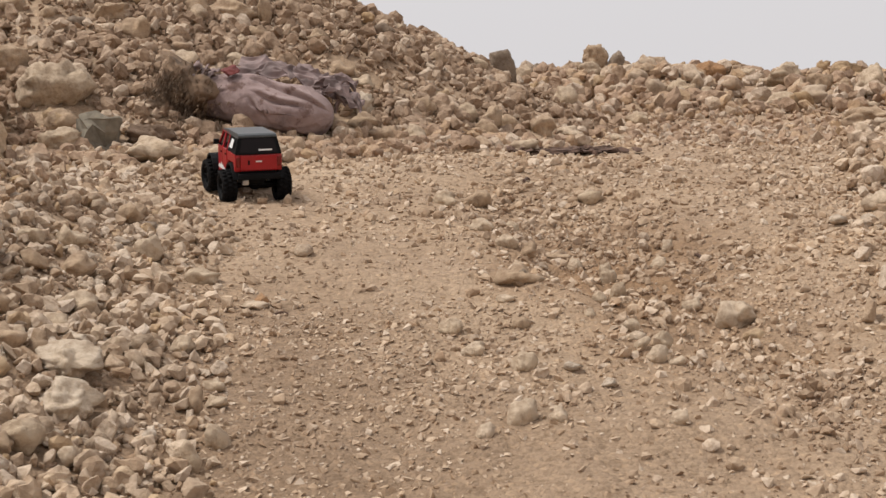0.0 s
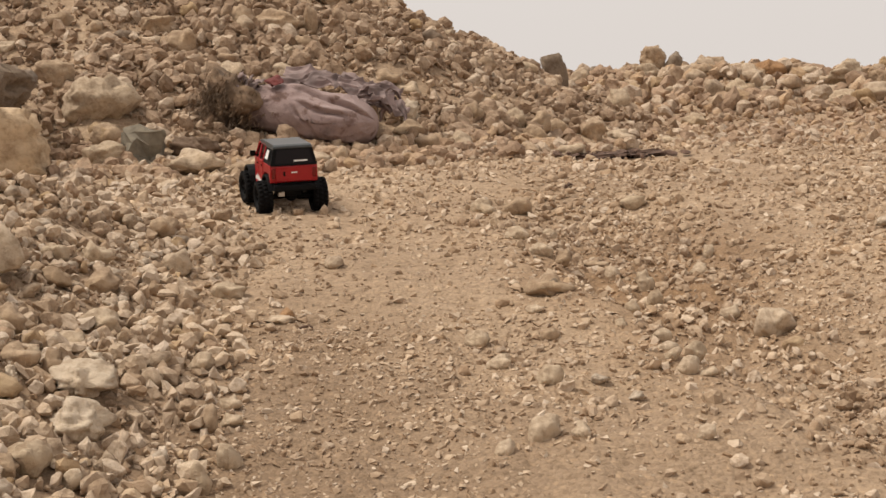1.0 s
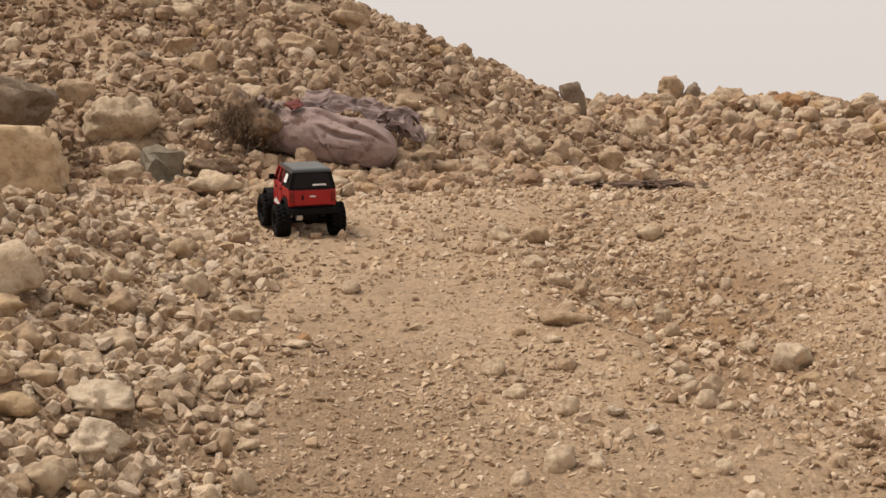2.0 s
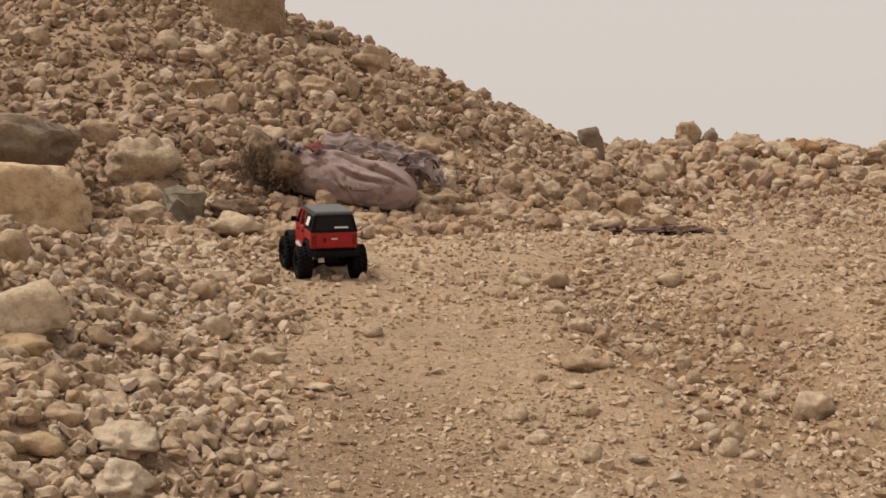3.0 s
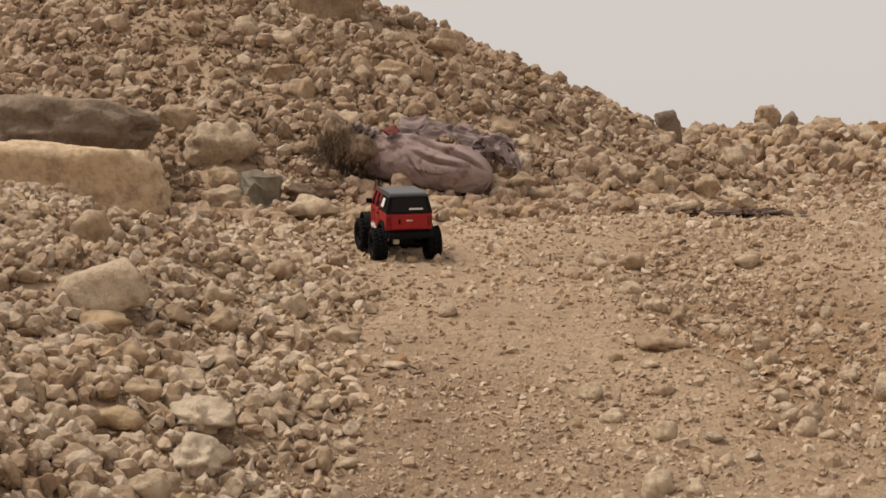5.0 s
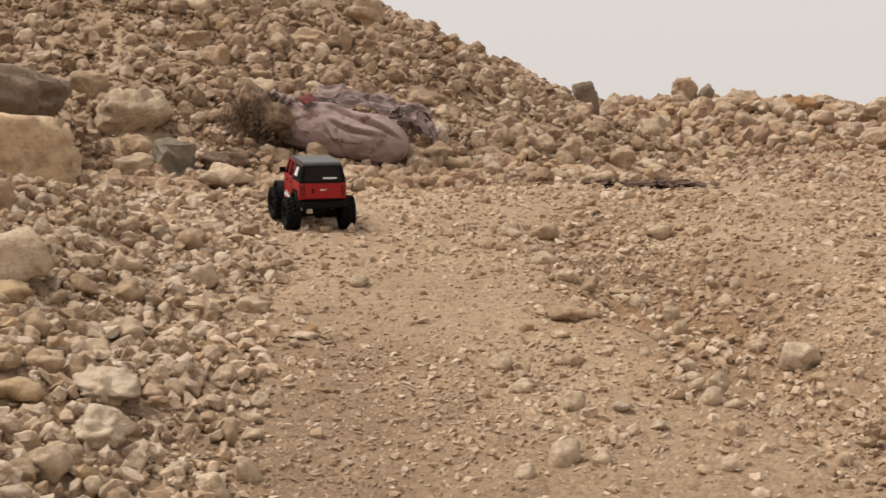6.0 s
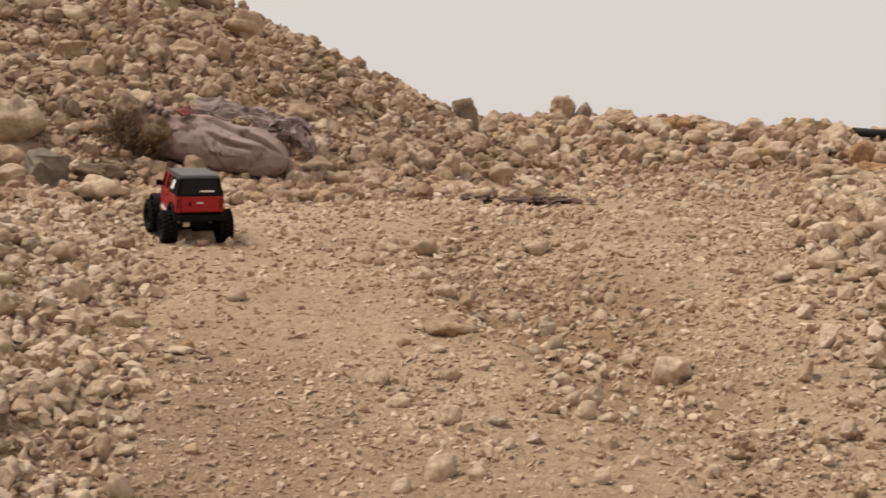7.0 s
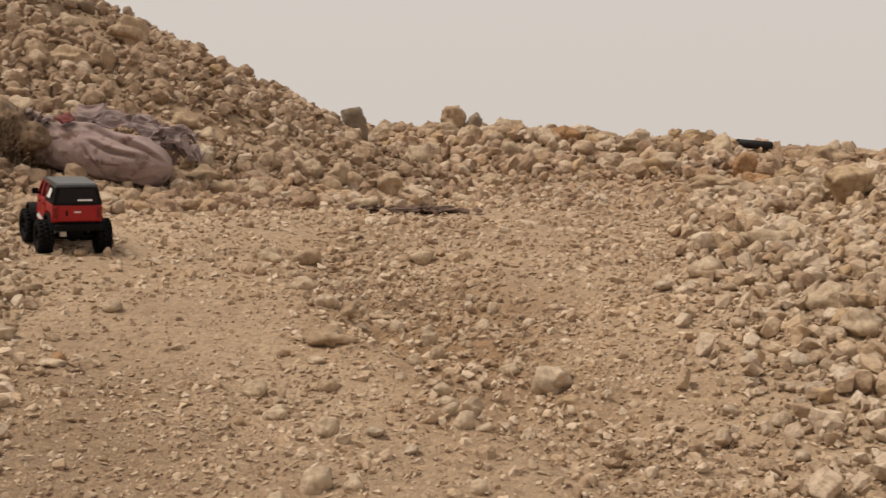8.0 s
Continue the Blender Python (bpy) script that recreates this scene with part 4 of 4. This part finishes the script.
pipe = tagged(new("drain_pipe", None), "short black plastic pipe lying on the berm", "pipe")
pipe.matrix_world = pose(5.54, 13.45, ground_z(5.45, 13.45) + 0.115, 0, 3, 4)
part("tube", lathe([(0.036, -0.19), (0.045, -0.19), (0.047, -0.15), (0.045, -0.14), (0.045, 0.19), (0.036, 0.19), (0.036, -0.19)], 20), PIPE, pipe, "", True).matrix_local = pose(0, 0, 0, 0, 0, 90)

occupied += [(5.36, 13.15, 0.26), (5.62, 13.15, 0.26), (5.5, 12.9, 0.2)]

rock("brown", -1.0, 6.5, 0.25, 0.12, 0.7, 8, 0.15, "", "dark brown crumbling clod beside the torn sack", "clod", corners=12, crisp=12.0, lumps=0.4)
occupied.append((-1.0, 6.52, 0.16))

# a burnt patch of dark scraps at the foot of the heap
verts, faces = [], []
v1, f1 = BALLS[1]
for k in range(300):
    px, py = 0.99 + rng.uniform(-0.2, 0.22) + rng.normal() * 0.05, 6.42 + rng.normal() * 0.10
    s = np.array([rng.uniform(0.010, 0.036), rng.uniform(0.010, 0.036), rng.uniform(0.005, 0.016)])
    q = np.array(pose(0, 0, 0, rng.uniform(-18, 18), rng.uniform(-18, 18), rng.uniform(0, 360)).to_3x3())
    faces.append(f1 + 42 * k)
    verts.append((v1 * s * (1 + 0.3 * np.sin(v1[:, [1, 2, 0]] * 5 + k))) @ q.T + (px, py, ground_z(px, py) + 0.014))
occupied += [(0.76, 6.42, 0.11), (0.95, 6.42, 0.12), (1.14, 6.42, 0.11)]
tagged(new("charred_scraps", mesh_from("charred_scraps", np.concatenate(verts), np.concatenate(faces), CHAR, False)), "dark charred scraps scattered on pale gravel", "debris", kind="stuff")
rock("cream", 0.79, 6.50, 0.15, 0.07, 0.8, 10, 0.2, "", "pale flat rock beside the charred scraps")

for lx, ly, lw in ((-0.235, 3.27, 0.035), (1.38, 3.16, 0.05), (0.98, 3.98, 0.05), (0.62, 5.2, 0.06), (1.55, 6.9, 0.07)):
    bm = rod((-lw / 2, 0, 0), (lw / 2, 0, 0.004), lw * 0.12, 7, lw * 0.07)
    bmesh.ops.subdivide_edges(bm, edges=[e for e in bm.edges if e.calc_length() > lw * 0.5], cuts=3)
    for v in bm.verts:
        v.co.z += 0.15 * lw * math.cos(v.co.x / lw * 3)
        v.co.y += 0.1 * lw * math.sin(v.co.x / lw * 5)
    me = bpy.data.meshes.new("twig")
    bm.to_mesh(me)
    bm.free()
    me.materials.append(CHAR)
    twig = tagged(new("twig", me), "small dark dry twig lying on gravel", "twig", "twigs on the gravel")
    twig.matrix_world = pose(lx, ly, ground_z(lx, ly) + lw * 0.06, 0, 0, lx * 90)

# ======== loose rubble ========
blocked = np.array(occupied)


def spread(n, x0, x1, y0, y1, accept, clear=1.0):
    """n places in the plan, spread by the given likelihood, clear of the larger things."""
    got = []
    count = 0
    while count < n:
        x, y = rng.uniform(x0, x1, 4 * n), rng.uniform(y0, y1, 4 * n)
        ok = (np.abs(np.degrees(np.arctan2(x, y)) - 3.0) < 28.0) & (rng.uniform(size=4 * n) < accept(x, y))
        x, y = x[ok], y[ok]
        if clear:
            free = np.ones(len(x), bool)
            for bx, by, br in blocked:
                free &= (x - bx) ** 2 + (y - by) ** 2 > (br * clear) ** 2
            x, y = x[free], y[free]
        got.append((x, y))
        count += len(x)
    return np.concatenate([g[0] for g in got])[:n], np.concatenate([g[1] for g in got])[:n]


def spread_around(n, x0, x1, y0, y1, accept):
    """Places to either side of the stretch that spread() fills."""
    x, y = rng.uniform(x0, x1, 12 * n), rng.uniform(y0, y1, 12 * n)
    ok = (np.abs(np.degrees(np.arctan2(x, y)) - 3.0) >= 28.0) & (rng.uniform(size=12 * n) < accept(x, y)) & (np.hypot(x, y) > 0.6)
    return x[ok][:n], y[ok][:n]


def turns(n, flat):
    """Random turns; flat: how far they keep to the level, from 0 to 1."""
    q = rng.normal(size=(n, 4))
    q[:, 1:3] *= 1 - flat
    q /= np.linalg.norm(q, axis=1)[:, None]
    w, x, y, z = q.T
    return np.stack([np.stack([1 - 2 * (y * y + z * z), 2 * (x * y - w * z), 2 * (x * z + w * y)], -1),
                     np.stack([2 * (x * y + w * z), 1 - 2 * (x * x + z * z), 2 * (y * z - w * x)], -1),
                     np.stack([2 * (x * z - w * y), 2 * (y * z + w * x), 1 - 2 * (x * x + y * y)], -1)], 1)


CHIPS = [broken(70 + k, 8) for k in range(18)]
COARSE = [broken(140 + k, 9 + k % 5) for k in range(24)]
MIDDLING = [broken(1200 + k, 10 + k % 6, 0.8, 0.06, 0, 0.0, 1) for k in range(30)]
ROUNDED = [worn_stone(1300 + k, 2, 6 + k % 4, 45.0, 0.09) for k in range(40)]
FINE = [worn_stone(1400 + k, 2, 6 + k % 4, 45.0, 0.10) for k in range(14)]


TONES = ("tan", "tan", "tan", "cream", "cream", "ochre")
LOOSE = {t: [mesh_from("rock", *worn_stone(1500 + 10 * k + len(t), 3, 6 + k % 4, 60.0, 0.11), SMALL[t]) for k in range(6)] for t in sorted(set(TONES))}


def sizes(n, small, large, power=2.2):
    """Many small stones and few large ones."""
    u = rng.uniform(size=n)
    a, b = small ** (1 - power), large ** (1 - power)
    return (a + u * (b - a)) ** (1 / (1 - power))


def rubble(name, label, x, y, size, shapes, bury, flat=0.35, smooth=False, low=0.78, worn=0.0, mat=None, singles=0, group=""):
    """Joins stones lying on the ground at x, y into one mesh."""
    z = height(x, y)
    kind = rng.integers(0, len(shapes), len(x))
    if worn:      # the larger stones have worn edges
        plain = len(shapes)
        kind = np.where(size > worn, plain + rng.integers(0, len(MIDDLING), len(x)), kind)
        kind = np.where(size > worn * 1.7, plain + len(MIDDLING) + rng.integers(0, len(ROUNDED), len(x)), kind)
        shapes = shapes + MIDDLING + ROUNDED
    squash = rng.uniform(0.62, 1.0, (len(x), 3)) * np.array([1.0, 0.92, low])
    q = turns(len(x), flat)
    verts, faces, soft_faces, base = [], [], [], 0
    if singles:      # the largest are things of their own
        order = np.argsort(-size)
        for i in order[:singles]:
            tone = TONES[rng.integers(len(TONES))]
            ob = new("rock", LOOSE[tone][rng.integers(len(LOOSE[tone]))])
            ob.matrix_world = Matrix.Translation((x[i], y[i], z[i] + size[i] * (0.36 - bury))) @ Matrix(q[i].tolist()).to_4x4() @ Matrix.Diagonal((*(squash[i] * size[i] / 2), 1))
            tagged(ob, LABELS[tone], "rock", group)
        kind[order[:singles]] = -1
    for k, (v, f) in enumerate(shapes):
        i = np.nonzero(kind == k)[0]
        if not len(i):
            continue
        w = np.einsum("nij,nvj->nvi", q[i], v[None] * (squash[i] * size[i, None] / 2)[:, None])
        w += np.stack([x[i], y[i], z[i] + size[i] * (0.36 - bury)], -1)[:, None]
        verts.append(w.reshape(-1, 3))
        faces.append((f[None] + (np.arange(len(i)) * len(v))[:, None, None]).reshape(-1, 3) + base)
        soft_faces.append(np.full(len(i) * len(f), smooth or len(f) == 320))
        base += len(i) * len(v)
    me = mesh_from(name, np.concatenate(verts), np.concatenate(faces), mat or RUBBLE, np.concatenate(soft_faces))
    return tagged(new(name, me), label, "rubble", kind="stuff")


def on_bank(x, y):
    return np.clip(bank(x, y) * 22 - 0.12, 0, 1)


def on_heap(x, y):
    return smooth_step(-0.05, 0.15, heap(x, y) - track(y))


def on_berm(x, y):
    return smooth_step(0.0, 0.2, berm(x, y) - track(y)) * (heap(x, y) < track(y) + 0.1)


def on_track(x, y):
    return (1 - on_bank(x, y)) * (heap(x, y) < track(y) + 0.12)


x, y = spread(29000, -1.0, 3.2, 1.7, 8.5, lambda x, y: on_track(x, y) * np.clip(3.2 / y, 0.3, 1) ** 2 * (0.5 + 0.5 * value_noise(x, y, 0.35, 11)), 0.8)
rubble("gravel", "fine pale gravel pressed into the track", x, y, sizes(len(x), 0.006, 0.030, 2.4) * np.clip(y / 3.2, 1, 1.6), CHIPS, 0.35, 0.75, low=0.7, mat=CHIPPED)
x, y = spread(2800, -0.8, 3.4, 1.8, 9.0, lambda x, y: on_track(x, y) * (0.4 + 0.6 * smooth_step(0.0, 0.5, x - 0.3)) * np.clip(3.4 / y, 0.3, 1) ** 1.5 * np.clip(0.5 + value_noise(x, y, 0.4, 19), 0.1, 1))
rubble("track_stones", "loose cream stones half sunk in the track", x, y, sizes(len(x), 0.014, 0.055, 2.6) * np.clip(y / 4, 1, 1.5), COARSE, 0.27, 0.6, low=0.7, worn=0.024, mat=CHIPPED)
x, y = spread(2600, 0.0, 1.7, 2.3, 5.2, lambda x, y: np.exp(-((x - np.interp(y, (2.2, 3.0, 3.5, 4.1, 4.7, 5.4), (1.2, 0.90, 0.72, 0.68, 0.55, 0.4))) / 0.24) ** 2))
rubble("step_clods", "brown clods and small stones in the trough of turned soil", x, y, sizes(len(x), 0.010, 0.046, 2.6), COARSE, 0.2, worn=0.024, mat=CHIPPED)
x, y = spread(1500, -2.4, 1.2, 5.5, 7.4, lambda x, y: smooth_step(-0.42, -0.05, heap(x, y) - track(y)) * (1 - smooth_step(0.0, 0.2, heap(x, y) - track(y))), 0.9)
rubble("foot_rubble", "pale rubble gathered at the foot of the heap", x, y, sizes(len(x), 0.03, 0.13, 2.2), COARSE, 0.14, worn=0.05)
x, y = spread(1900, -2.6, -0.5, 4.3, 6.6, lambda x, y: (x < np.interp(y, (4.3, 5.0, 5.8, 6.6), (-0.60, -0.74, -0.66, -0.9)) + 0.1 * value_noise(x, y, 0.3, 27)) * smooth_step(4.3, 4.9, y) * (1 - smooth_step(6.1, 6.6, y)), 0.8)
rubble("hollow_rubble", "small pale rubble in the hollow behind the bank", x, y, sizes(len(x), 0.022, 0.085, 2.3), COARSE, 0.10, worn=0.045, mat=PALE)
x, y = spread(11000, -2.6, -0.3, 1.6, 6.2, lambda x, y: on_bank(x - 0.14, y) * (x < 0) * np.clip(0.65 + 0.8 * value_noise(x, y, 0.45, 15), 0.2, 1))
rubble("bank_rubble", "broken limestone rubble of the track's bank", x, y, sizes(len(x), 0.016, 0.07, 2.4), COARSE, 0.06, worn=0.033, mat=PALE, singles=45, group="loose rocks of the bank")
x, y = spread(6500, 0.8, 5.2, 1.6, 10.0, lambda x, y: on_bank(x, y) * (x > 0) * np.clip(4 / y, 0.25, 1))
rubble("side_rubble", "loose pale rubble beside the track", x, y, sizes(len(x), 0.018, 0.095, 2.3) * np.clip(y / 4, 1, 1.6), COARSE, 0.06, worn=0.048, mat=PALE, singles=50, group="loose rocks beside the track")
x, y = spread(16500, -4.6, 2.6, 5.8, 10.6, lambda x, y: on_heap(x, y) * np.clip(0.38 + 1.1 * value_noise(x, y, 0.7, 13) + 0.5 * value_noise(x, y, 0.25, 17), 0.05, 1))
rubble("heap_rubble", "broken limestone rubble of the spoil heap", x, y, sizes(len(x), 0.027, 0.15, 2.4), COARSE, 0.10, worn=0.064, mat=DUSTY, singles=60, group="loose rocks of the heap")
x, y = spread(4200, -0.5, 9.0, 10.0, 17.0, lambda x, y: on_berm(x, y))
rubble("berm_rubble", "broken limestone rubble of the berm", x, y, sizes(len(x), 0.06, 0.30, 2.2), COARSE, 0.04, worn=0.10, singles=40, group="loose rocks of the berm")
x, y = spread(4200, -0.6, 6.0, 6.2, 13.0, lambda x, y: (heap(x, y) < track(y) + 0.1) * smooth_step(6.2, 8.5, y))
rubble("flat_rubble", "scattered rubble on the level ground", x, y, sizes(len(x), 0.03, 0.12, 2.6), COARSE, 0.16, worn=0.06)
x, y = spread(18000, -4.4, 4.5, 1.7, 10.2, lambda x, y: np.clip(on_bank(x, y) + on_heap(x, y), 0, 1) * np.clip(4 / y, 0.4, 1), 0.7)
rubble("grit", "small stone chips between the rubble", x, y, sizes(len(x), 0.011, 0.036, 2.2) * np.clip(y / 4, 1, 1.8), CHIPS, 0.16, 0.3, mat=DUSTY)

x, y = spread_around(7500, -5.0, 6.5, -3.0, 10.0, lambda x, y: np.clip(0.12 + on_bank(x, y) + on_heap(x, y), 0, 1))
rubble("outlying_rubble", "pale rubble lying round the track", x, y, sizes(len(x), 0.03, 0.12, 2.3), COARSE, 0.14)

# ======== the nearest stones, one by one ========
meshes = [mesh_from("stone", v * 0.5, f, SMALL[t]) for (v, f), t in zip(FINE, ("cream", "cream", "tan", "cream", "white", "cream", "cream", "cream", "white", "cream", "white", "ochre", "cream", "cream"))]
x, y = spread(300, -1.5, 1.9, 2.1, 4.6, lambda x, y: 0.01 + 0.99 * on_bank(x, y))
for px, py, s in zip(x, y, sizes(300, 0.03, 0.068, 2.3)):
    st = new("stone", meshes[rng.integers(len(meshes))])
    st.parent = ground
    st.matrix_local = Matrix.LocRotScale((px, py, ground_z(px, py) + s * 0.2), Euler((rng.uniform(-0.5, 0.5), rng.uniform(-0.5, 0.5), rng.uniform(0, 6.28))),
                                         (s, s * rng.uniform(0.7, 1.0), s * rng.uniform(0.5, 0.8)))
